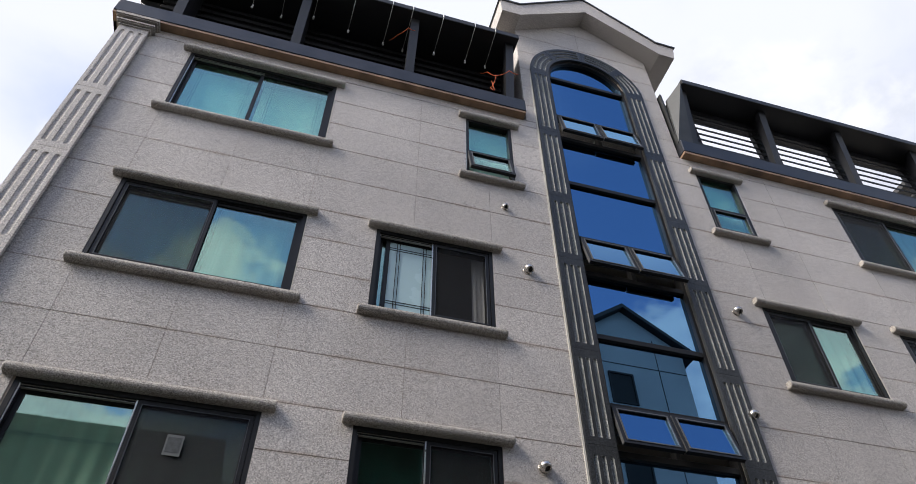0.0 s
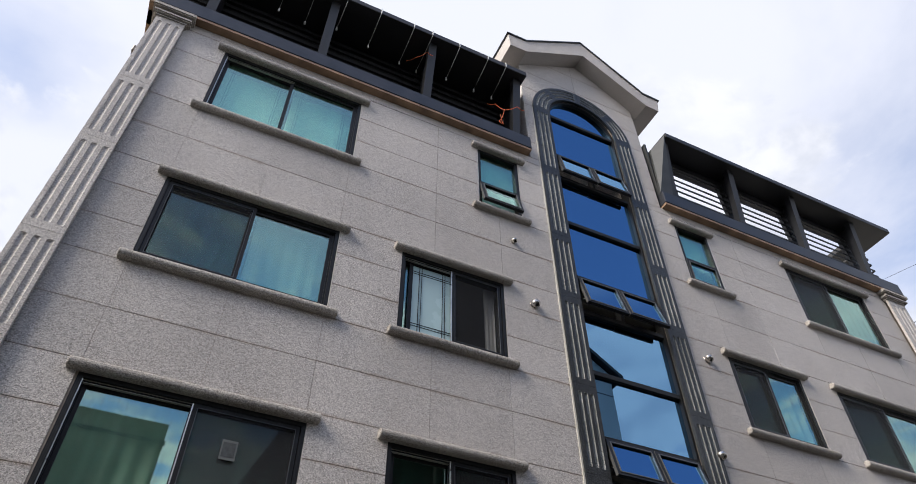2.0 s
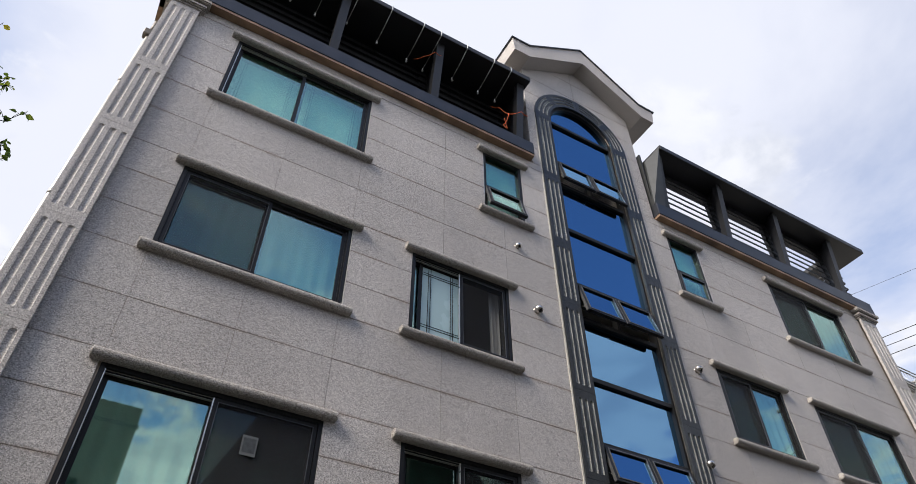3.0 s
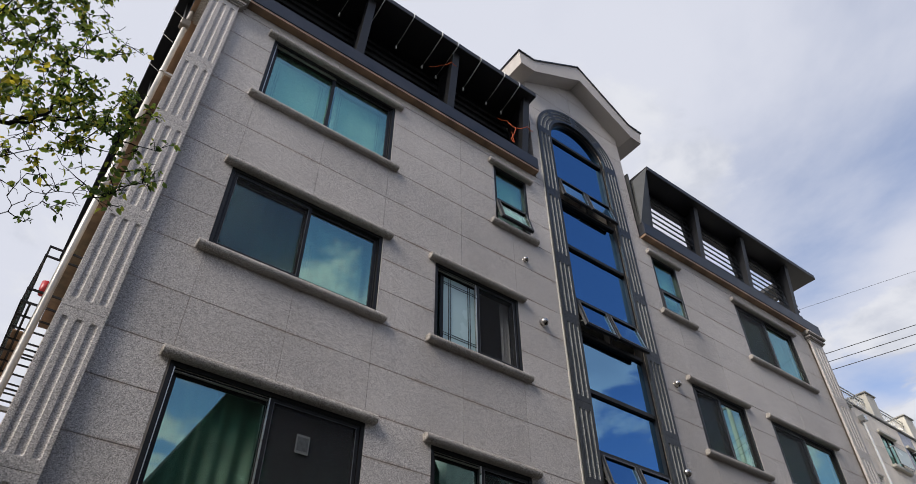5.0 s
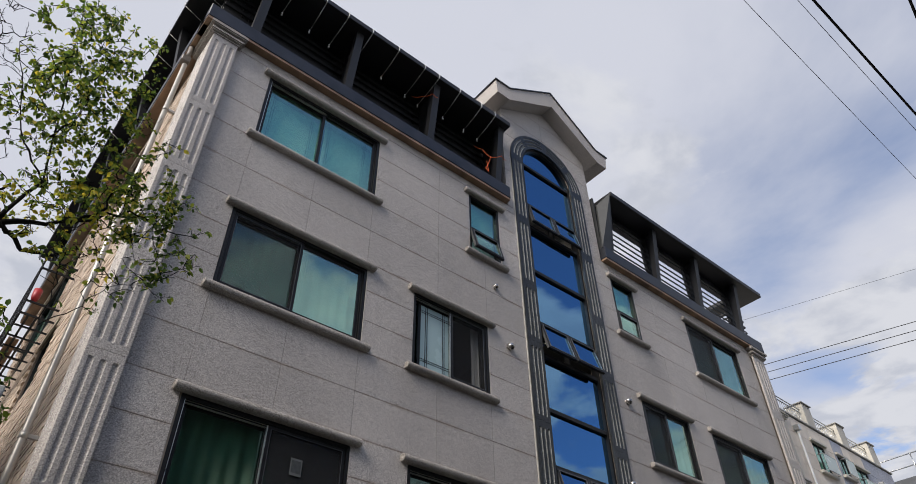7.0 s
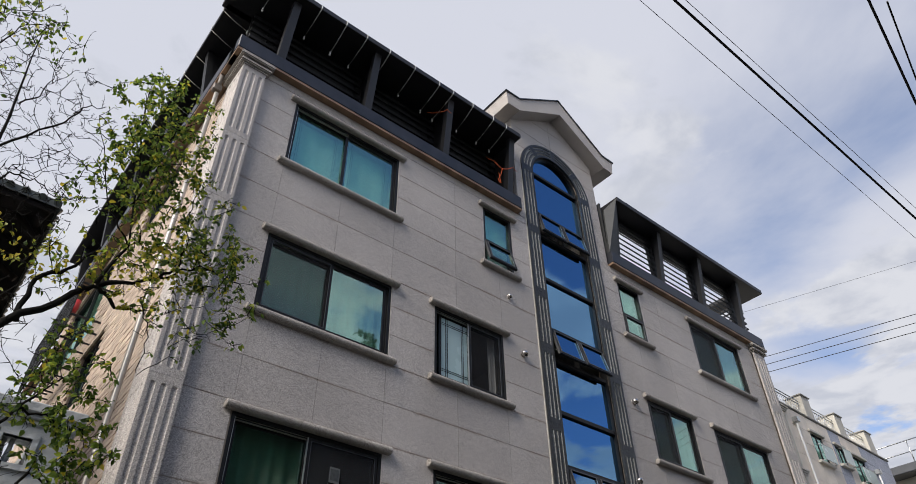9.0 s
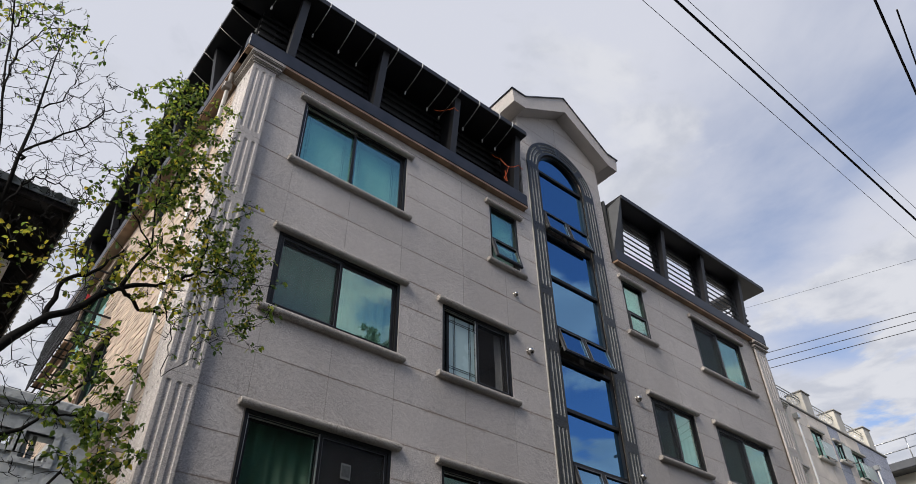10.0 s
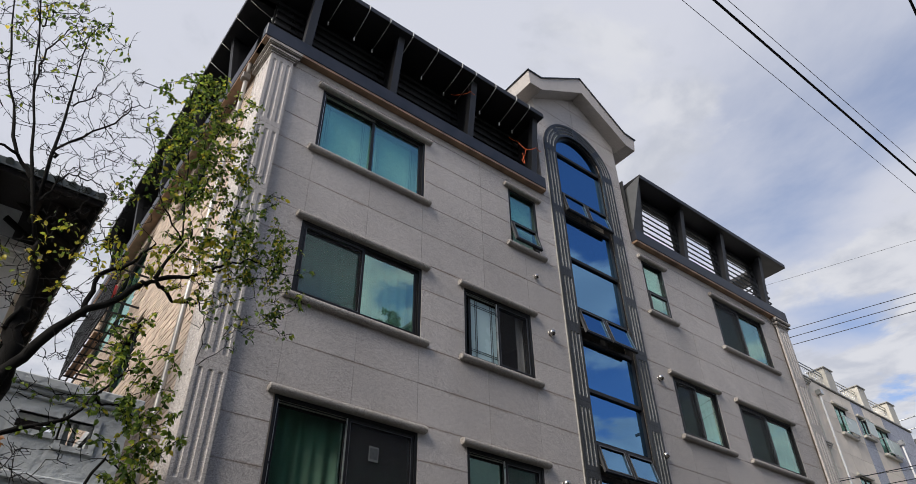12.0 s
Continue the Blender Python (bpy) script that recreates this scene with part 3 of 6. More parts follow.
def slider(win, x0, x1, z0, z1, screen, behind):
    y = WALL + 0.004
    bm = bmesh.new()
    ring(bm, x0 + 0.002, x1 - 0.002, z0 + 0.002, z1 - 0.002, 0.045, y, y + 0.15)
    part("window_frame", bm, BLACK_FRAME, win)
    bm = bmesh.new()
    ring(bm, x0 + 0.047, x1 - 0.047, z0 + 0.047, z1 - 0.047, 0.02, y + 0.03, y + 0.14)
    part("inner_frame", bm, BLACK_FRAME, win)
    xm = (x0 + x1) / 2
    for za, zb in ((z1 - 0.060, z1 - 0.050), (z1 - 0.084, z1 - 0.078), (z0 + 0.048, z0 + 0.054)):
        bm = bmesh.new()
        box(bm, x0 + 0.05, xm, y + 0.028, y + 0.06, za, zb)
        part("track", bm, TRACK, win, "bare aluminium sliding track")
    lx, rx = x0 + 0.06, x1 - 0.06
    shift = 0.09 if behind == "frost_left" else 0.0
    for side, a, b, yy in (("left", lx + shift, xm + 0.045, y + 0.075), ("right", xm - 0.045, rx, y + 0.045)):
        if behind == "frost_left" and side == "right":
            continue
        bm = bmesh.new()
        ring(bm, a, b, z0 + 0.055, z1 - 0.055, 0.05, yy, yy + 0.028)
        sash = part("sash", bm, BLACK_FRAME, win)
        if behind == "frost_left":
            pane("frosted_pane", a + 0.045, b - 0.045, z0 + 0.10, z1 - 0.10, yy + 0.012, sash, FROST, "pale frosted pane with fine black bars")
            muntins(sash, a + 0.045, b - 0.045, z0 + 0.10, z1 - 0.10, yy + 0.002, BLACK_FRAME)
        else:
            pane("pane", a + 0.045, b - 0.045, z0 + 0.10, z1 - 0.10, yy + 0.012, sash, TEAL_GLASS, "teal tinted coated glass")
    if behind == "frost_left":
        bm = bmesh.new()
        ring(bm, lx, xm, z0 + 0.055, z1 - 0.055, 0.045, y + 0.108, y + 0.135)
        sash = part("sash", bm, BLACK_FRAME, win)
        pane("pane", lx + 0.04, xm - 0.04, z0 + 0.095, z1 - 0.095, y + 0.118, sash, TEAL_GLASS)
    if screen == "right":
        bm = bmesh.new()
        box(bm, xm - 0.036, xm - 0.025, y + 0.012, y + 0.043, z0 + 0.055, z1 - 0.055)
        part("edge_strip", bm, SILVER, win, "bright aluminium edge strip")
    else:
        bm = bmesh.new()
        box(bm, x1 + 0.001, x1 + 0.009, y - 0.007, y + 0.004, z0, z1)
        part("sealant", bm, CREAM, win, "pale sealant line")
    if behind in ("olive", "blind"):
        bm = bmesh.new()
        box(bm, x0 + 0.050, x0 + 0.058, y + 0.012, y + 0.03, z0 + 0.05, z1 - 0.05)
        part("edge_strip", bm, SILVER, win, "bright aluminium edge strip")
    if screen:
        a, b = (lx - 0.005, xm + 0.02) if screen == "left" else (xm - 0.02, rx + 0.005)
        bm = bmesh.new()
        ring(bm, a, b, z0 + 0.05, z1 - 0.05, 0.035, y + 0.012, y + 0.03)
        sf = part("screen_frame", bm, BLACK_FRAME, win)
        bm = bmesh.new()
        ring(bm, a + 0.038, b - 0.038, z0 + 0.088, z1 - 0.088, 0.006, y + 0.01, y + 0.02)
        part("bead", bm, FLASHING, sf)
        pane("mesh", a + 0.03, b - 0.03, z0 + 0.08, z1 - 0.08, y + 0.018, sf, DENSE_SCREEN if x0 > 4 or z0 < 3.5 else SCREEN, "dark insect mesh")
    inner = y + 0.17
    if behind == "blind":
        bm = bmesh.new()
        folds(bm, x0 + 0.02, x1 - 0.02, z0 + 0.02, z1 - 0.02, inner + 0.02, 0.004, 0.35)
        part("blind", bm, BLIND, win, "drawn white blind")
        muntins(win, x0 + 0.10, xm - 0.05, z0 + 0.08, z1 - 0.08, inner - 0.02, TEAL_BAR)
        muntins(win, xm + 0.05, x1 - 0.10, z0 + 0.08, z1 - 0.08, inner - 0.02, TEAL_BAR)
    elif behind in ("right_curtain", "pale_right", "dim_right"):
        bm = bmesh.new()
        folds(bm, xm + 0.07, x1 - 0.02, z0 + 0.02, z1 - 0.02, inner + 0.02, 0.006 if behind == "right_curtain" else 0.014, 0.17)
        part("curtain", bm, DIM_CURTAIN if behind == "dim_right" else CURTAIN, win, "pale hanging curtain")
        if behind == "right_curtain":
            muntins(win, xm + 0.05, x1 - 0.10, z0 + 0.08, z1 - 0.08, inner - 0.02, TEAL_BAR)
        bm = bmesh.new()
        folds(bm, x0 + 0.02, xm + 0.06, z0 + 0.02, z1 - 0.02, inner + 0.05, 0.005, 0.17)
        part("curtain", bm, GREY_CURTAIN, win)
    elif behind == "olive":
        bm = bmesh.new()
        folds(bm, x0 + 0.03, xm + 0.03, z0 + 0.02, z1 - 0.02, inner + 0.06, 0.022, 0.19)
        part("curtain", bm, MID_CURTAIN, win, "dull grey-green curtain drawn shut")
        bm = bmesh.new()
        folds(bm, xm + 0.04, x1 - 0.03, z0 + 0.02, z1 - 0.02, inner + 0.06, 0.012, 0.23)
        part("curtain", bm, GREY_CURTAIN, win)
    elif behind == "frost_left":
        bm = bmesh.new()
        folds(bm, x1 - 0.24, x1 - 0.08, z0 + 0.05, z1 - 0.05, inner, 0.01, 0.06)
        part("curtain", bm, CURTAIN, win, "pale curtain drawn aside")
    else:
        bm = bmesh.new()
        folds(bm, x0 + 0.03, x1 - 0.03, z0 + 0.02, z1 - 0.02, inner + 0.06, 0.012, 0.23)
        part("curtain", bm, GREY_CURTAIN, win, "dark curtain drawn shut")


def vent_window(win, x0, x1, z0, z1, tilt):
    y = WALL + 0.004
    zt = z0 + 0.58
    bm = bmesh.new()
    ring(bm, x0 + 0.002, x1 - 0.002, z0 + 0.002, z1 - 0.002, 0.05, y, y + 0.12)
    part("window_frame", bm, BLACK_FRAME, win)
    bm = bmesh.new()
    box(bm, x0 + 0.05, x1 - 0.05, y + 0.003, y + 0.10, zt - 0.025, zt + 0.025)
    part("transom", bm, BLACK_FRAME, win)
    pane("pane", x0 + 0.05, x1 - 0.05, zt + 0.025, z1 - 0.05, y + 0.05, win, TEAL_GLASS, "teal tinted coated glass")
    awning(win, x0 + 0.04, x1 - 0.04, z0 + 0.04, zt - 0.01, y + 0.012, tilt, TEAL_GLASS)
    bm = bmesh.new()
    folds(bm, x0 + 0.02, x1 - 0.02, z0 + 0.02, z1 - 0.02, y + 0.16, 0.004, 0.3)
    part("blind", bm, BLIND, win, "drawn white blind")
    bm = bmesh.new()
    box(bm, x0 - 0.004, x0 + 0.006, y - 0.003, y + 0.004, z0, z1) if tilt else box(bm, x1 - 0.006, x1 + 0.004, y - 0.003, y + 0.004, z0, z1)
    part("sealant", bm, SILVER, win)


def awning(parent, x0, x1, z0, z1, y, tilt, material):
    """A top-hung sash that swings out at its foot."""
    turn = Matrix.Translation((0, y, z1)) @ Matrix.Rotation(radians(-tilt), 4, "X") @ Matrix.Translation((0, -y, -z1))
    bm = bmesh.new()
    ring(bm, x0, x1, z0, z1, 0.055, y - 0.022, y + 0.03)
    bmesh.ops.transform(bm, matrix=turn, verts=bm.verts)
    sash = part("vent_sash", bm, BLACK_FRAME, parent, "top-hung sash, tilted open" if tilt > 2 else "top-hung sash")
    bm = bmesh.new()
    ring(bm, x0 + 0.040, x1 - 0.040, z0 + 0.040, z1 - 0.040, 0.016, y - 0.030, y - 0.018)
    bmesh.ops.transform(bm, matrix=turn, verts=bm.verts)
    part("bead", bm, GREY_FRAME, sash, "grey glazing bead")
    bm = bmesh.new()
    for a, b in ((x0 - 0.004, x0 + 0.004), (x1 - 0.004, x1 + 0.004)):
        box(bm, a, b, y - 0.018, y + 0.026, z0 + 0.005, z1 - 0.005)
    bmesh.ops.transform(bm, matrix=turn, verts=bm.verts)
    part("edge", bm, GREY_FRAME, sash)
    bm = bmesh.new()
    box(bm, x0 + 0.05, x1 - 0.05, y, y + 0.008, z0 + 0.05, z1 - 0.05)
    bmesh.ops.transform(bm, matrix=turn, verts=bm.verts)
    g = part("pane", bm, material, sash)
    g.visible_shadow = False
    if tilt > 2:
        for x in (x0 + 0.02, x1 - 0.02):
            bm = bmesh.new()
            end = turn @ Vector((x, y + 0.02, z0 + 0.12))
            tube(bm, [(x, y + 0.05, z0 + 0.22), end], 0.006, 6)
            part("stay", bm, SILVER, sash, "bright metal stay")


def build_windows():
    for k, (x0, x1, z0, z1, kind, screen, behind) in enumerate(WINDOWS, 1):
        label = {"slider": "black-framed sliding window with teal glass and granite bars", "vent": "narrow black-framed window, its lower vent tilted open", "vent_shut": "narrow black-framed window with teal glass, vent shut"}[kind]
        win = thing(f"window_{k}", label, "window", kind="structure")
        over = 0.12
        granite_bar("window_lintel", x0 - over, x1 + over, z1 + 0.052, win)
        granite_bar("window_sill", x0 - over, x1 + over, z0 - 0.053, win)
        if kind == "slider":
            slider(win, x0, x1, z0, z1, screen, behind)
        else:
            vent_window(win, x0, x1, z0, z1, 14 if kind == "vent" else 0)


# ---- fluted stone ----
def flute_grid(bm, place, w, h, margins, n, pitch, r, depth, fine=0.35):
    """The front of a panel: n upright grooves with round ends; place(u, v, d) maps it into the world."""
    us = [0.0]
    start = w / 2 - pitch * (n - 1) / 2
    for k in range(n):
        c = start + k * pitch
        us += [c + r * s for s in (-1, -0.8, -0.45, 0, 0.4, 0.75, 1)]
    us.append(w)
    lo, hi = margins
    vs = [0.0] + [lo + r * s for s in (0, 0.15, 0.45, 0.8, 1.0)]
    m = max(1, int((h - lo - hi) / fine))
    vs += [lo + r + (h - hi - lo - 2 * r) * k / m for k in range(1, m)]
    vs += [h - hi - r * s for s in (1.0, 0.8, 0.45, 0.15, 0)] + [h]

    def sink(u, v):
        d = 0.0
        for k in range(n):
            c = start + k * pitch
            dv = max(lo + r - v, 0, v - (h - hi - r))
            q = ((u - c) ** 2 + dv ** 2) / (r * r)
            if q < 1:
                d = max(d, depth * math.sqrt(1 - q))
        return d
    grid = [[bm.verts.new(place(u, v, sink(u, v))) for u in us] for v in vs]
    for a, b in zip(grid, grid[1:]):
        for k in range(len(us) - 1):
            f = bm.faces.new((a[k], a[k + 1], b[k + 1], b[k]))
            if 0 < k < len(us) - 2 and (k - 1) % 7 != 6 and vs[grid.index(a)] >= lo and vs[grid.index(b)] <= h - hi:
                f.material_index = 1
    # sides
    def skirt(line, uv):
        back = [bm.verts.new(place(u, v, 0.03 + depth)) for u, v in uv]
        for k in range(len(line) - 1):
            bm.faces.new((line[k], line[k + 1], back[k + 1], back[k]))
    skirt(grid[0], [(u, 0.0) for u in us])
    skirt(grid[-1], [(u, h) for u in us])
    skirt([g[0] for g in grid], [(0.0, v) for v in vs])
    skirt([g[-1] for g in grid], [(w, v) for v in vs])


def fluted_panel(x0, x1, z0, z1, y, material, parent, margins, n=3, pitch=0.13, r=0.034, depth=0.03):
    bm = bmesh.new()
    g = 0.002
    flute_grid(bm, lambda u, v, d: (x0 + g + u, y + d, z0 + g + v), x1 - x0 - 2 * g, z1 - z0 - 2 * g, margins, n, pitch, r, depth)
    ob = part("fluted_panel", bm, material, parent)
    ob.data.materials.append(DARK_CUT if material == DARK_STONE else material)
    return ob


PIL_Z = [0.0, 1.1, 2.35, 3.77, 5.27, 6.55, 8.10, 9.38, 11.0]


def moulding(bm, x0, x1, y0, y1, steps):
    """Stepped courses round a corner block: (z0, z1, how far out)."""
    for z0, z1, o in steps:
        tmp = bmesh.new()
        box(tmp, x0 - o, x1 + o, y0 - o, y1 + o, z0, z1)
        bmesh.ops.bevel(tmp, geom=[e for e in tmp.edges if abs(e.verts[0].co.z - e.verts[1].co.z) < 1e-6], offset=0.018, segments=2, affect="EDGES")
        join(bm, tmp)


CAP_STEPS = [(10.99, 11.045, 0.02), (11.045, 11.12, 0.065), (11.12, 11.15, 0.045), (11.15, 11.245, 0.10)]


def build_pilaster(x0, x1, name, label):
    p = thing(name, label, "pilaster", "corner pilasters", "structure")
    left = x0 < MID
    for z0, z1 in zip(PIL_Z, PIL_Z[1:]):
        fluted_panel(x0, x1, z0, z1, WALL - 0.085, GRANITE_PLAIN, p, (0.10, 0.10), 3, 0.126, 0.036, 0.018)
        bm = bmesh.new()
        xs, s = (x0, -1) if left else (x1, 1)
        flute_grid(bm, lambda u, v, d: (xs - s * d, WALL - 0.083 + u, z0 + 0.002 + v), 0.635, z1 - z0 - 0.004, (0.10, 0.10), 3, 0.165, 0.045, 0.022)
        part("fluted_panel", bm, GRANITE_PLAIN, p).data.materials.append(GRANITE_PLAIN)
    bm = bmesh.new()
    moulding(bm, x0, x1, WALL - 0.085, WALL + 0.55, CAP_STEPS)
    part("capital", bm, GRANITE_BAR, p, "stepped granite capital")


SUR_Z = [3.0, 4.2, 5.30, 6.56, 8.09, 9.38, 11.06, 12.97]
SUR_W = 0.37


def build_surround():
    s = thing("window_surround", "dark polished granite surround with flutes and a round arch", "surround", kind="structure")
    y = WALL - 0.03
    for xa in (STAIR[0] - SUR_W + 0.005, STAIR[1] - 0.005):
        for z0, z1 in zip(SUR_Z, SUR_Z[1:]):
            fluted_panel(xa, xa + SUR_W, z0, z1, y, DARK_STONE, s, (0.09, 0.12), 3, 0.095, 0.027, 0.024)
    r0, r1 = ARCH_R - 0.005, ARCH_R + SUR_W - 0.005
    for k in range(4):
        a0, a1 = math.pi * k / 4, math.pi * (k + 1) / 4
        length = (a1 - a0) * (r0 + r1) / 2
        bm = bmesh.new()

        def place(u, v, d, a0=a0, a1=a1, length=length):
            a = a0 + (a1 - a0) * min(1, max(0, (v + 0.002) / length))
            r = r0 + u
            return (MID + r * math.cos(a), y + d, STAIR[3] + r * math.sin(a))
        flute_grid(bm, place, SUR_W, length - 0.004, (0.07, 0.07), 3, 0.095, 0.027, 0.024, 0.05)
        part("arch_stone", bm, DARK_STONE, s).data.materials.append(DARK_CUT)
    bm = bmesh.new()
    x = STAIR[0] - SUR_W - 0.010
    box(bm, x - 0.012, x + 0.012, WALL - 0.012, WALL + 0.02, 3.0, STAIR[3] - 0.2)
    part("sealant", bm, CREAM, s, "pale sealant line")


# levels of the stair window's rails; vents hang under the marked ones
RAILS = [(12.97, 0), (11.70, 1), (11.06, 0), (9.87, 0), (8.63, 1), (7.95, 0), (6.87, 0), (5.87, 1), (5.27, 0), (4.2, 0)]


def build_stair_window():
    w = thing("window_11", "tall arched stair window with blue mirror glass and tilted vents", "window", kind="structure")
    x0, x1, z0, z1 = STAIR
    y = WALL + 0.03
    bm = bmesh.new()
    for a, b in ((x0, x0 + 0.045), (x1 - 0.045, x1)):
        box(bm, a, b, y, y + 0.14, z0, z1)
        part("jamb", bm, BLACK_FRAME, w)
        bm = bmesh.new()
    n = 28
    loops = []
    for k in range(n + 1):
        a = math.pi * k / n
        loops.append([bm.verts.new((MID + r * math.cos(a), yy, z1 + r * math.sin(a))) for r, yy in ((ARCH_R, y), (ARCH_R - 0.06, y), (ARCH_R - 0.06, y + 0.14), (ARCH_R, y + 0.14))])
    for a, b in zip(loops, loops[1:]):
        for k in range(4):
            bm.faces.new((a[k], a[(k + 1) % 4], b[(k + 1) % 4], b[k]))
    part("arch_frame", bm, BLACK_FRAME, w)
    for z, vents in RAILS:
        bm = bmesh.new()
        chamfer_box(bm, x0 + 0.045, x1 - 0.045, y + 0.01, y + 0.13, z - 0.04, z + 0.04, 0.006)
        part("rail", bm, BLACK_FRAME, w)
    for k, (z, vents) in enumerate(RAILS[:-1]):
        low = RAILS[k + 1][0]
        if vents:
            bm = bmesh.new()
            box(bm, MID - 0.03, MID + 0.03, y + 0.012, y + 0.12, low, z)
            part("mullion", bm, BLACK_FRAME, w)
            for a, b in ((x0 + 0.05, MID - 0.012), (MID + 0.012, x1 - 0.05)):
                awning(w, a, b, low + 0.03, z - 0.02, y, (11 if z > 11 else 14) + (a > MID - 0.1), BLUE_GLASS)
        else:
            pane("pane", x0 + 0.04, x1 - 0.04, low + 0.03, z - 0.03, y + 0.06, w, BLUE_GLASS, "blue mirror-coated glass")
    bm = bmesh.new()
    v = [bm.verts.new((MID + (ARCH_R - 0.05) * math.cos(math.pi * k / n), y + 0.06, z1 + 0.03 + (ARCH_R - 0.05) * math.sin(math.pi * k / n) * 0.97)) for k in range(n + 1)]
    bm.faces.new(v)
    g = part("pane", bm, BLUE_GLASS, w, "half-round blue mirror glass")
    g.visible_shadow = False


# ---- roof edge, canopies and gable ----
def coping(name, x0, x1, label):
    c = thing(name, label, "coping", kind="structure")
    bm = bmesh.new()
    chamfer_box(bm, x0, x1, WALL - 0.145, WALL + 0.30, PARAPET + 0.055, 11.62, 0.012)
    part("cap", bm, COPING, c)
    bm = bmesh.new()
    box(bm, x0 + 0.01, x1 - 0.01, WALL - 0.133, WALL + 0.28, PARAPET + 0.003, PARAPET + 0.056)
    part("board", bm, WOOD, c, "brown board under the cap")
    return c


CANOPY_Z = 13.26
POST_FOOT, POST_HEAD = (WALL - 0.03, 11.62), (5.95, CANOPY_Z)
SLAT_Y = 6.66


def leaning_post(bm, x, w=0.15, d=0.13):
    v = []
    for y, z in (POST_FOOT, POST_HEAD):
        v.append([bm.verts.new(p) for p in ((x - w / 2, y, z), (x + w / 2, y, z), (x + w / 2, y + d, z), (x - w / 2, y + d, z))])
    a, b = v
    for k in range(4):
        bm.faces.new((a[k], a[(k + 1) % 4], b[(k + 1) % 4], b[k]))
    bm.faces.new(a[::-1]); bm.faces.new(b)


def canopy(name, x0, x1, posts, label, slat_range, solid, back=SLAT_Y, levels=(11.70, 0.205, 8), thick=0.045, deep=0.02):
    c = thing(name, label, "canopy")
    bm = bmesh.new()
    chamfer_box(bm, x0, x1, 5.80, max(back + 0.28, 6.60), CANOPY_Z, CANOPY_Z + 0.14, 0.01)
    part("roof", bm, CANOPY, c)
    for x in posts:
        bm = bmesh.new()
        leaning_post(bm, x)
        part("post", bm, CANOPY, c)
        bm = bmesh.new()
        v = [bm.verts.new((x + s, y, z)) for s in (0.045, 0.06) for y, z in ((POST_FOOT[0] + 0.12, 11.62), (back - 0.03, 11.62), (back - 0.03, CANOPY_Z), (POST_HEAD[0] + 0.12, CANOPY_Z))]
        for f in ((0, 1, 2, 3), (7, 6, 5, 4), (0, 4, 5, 1), (1, 5, 6, 2), (2, 6, 7, 3), (3, 7, 4, 0)):
            bm.faces.new([v[i] for i in f])
        part("fin", bm, CANOPY, c)
        bm = bmesh.new()
        box(bm, x - 0.05, x + (0.05 if solid else 0.38), back + 0.03, back + 0.11, 11.5, CANOPY_Z)
        part("back_post", bm, CANOPY, c)
    for k in range(levels[2]):
        z = levels[0] + levels[1] * k
        bm = bmesh.new()
        chamfer_box(bm, slat_range[0], slat_range[1], back - deep, back + deep, z - thick, z + thick, 0.004)
        part("slat", bm, SLAT, c)
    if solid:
        # Near-black sheet stands in for the darkness between and behind the slats.
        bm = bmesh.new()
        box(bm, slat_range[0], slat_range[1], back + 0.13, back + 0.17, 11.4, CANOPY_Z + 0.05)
        part("dark_sheet", bm, BLACK, c, "near-black sheet standing in for the dark behind the slats")
    else:
        bm = bmesh.new()
        box(bm, slat_range[0], slat_range[1], back - 0.01, back + 0.03, levels[0] + levels[1] * (levels[2] - 0.5), CANOPY_Z - 0.002)
        part("fascia", bm, CANOPY, c, "black board above the slats")
    return c


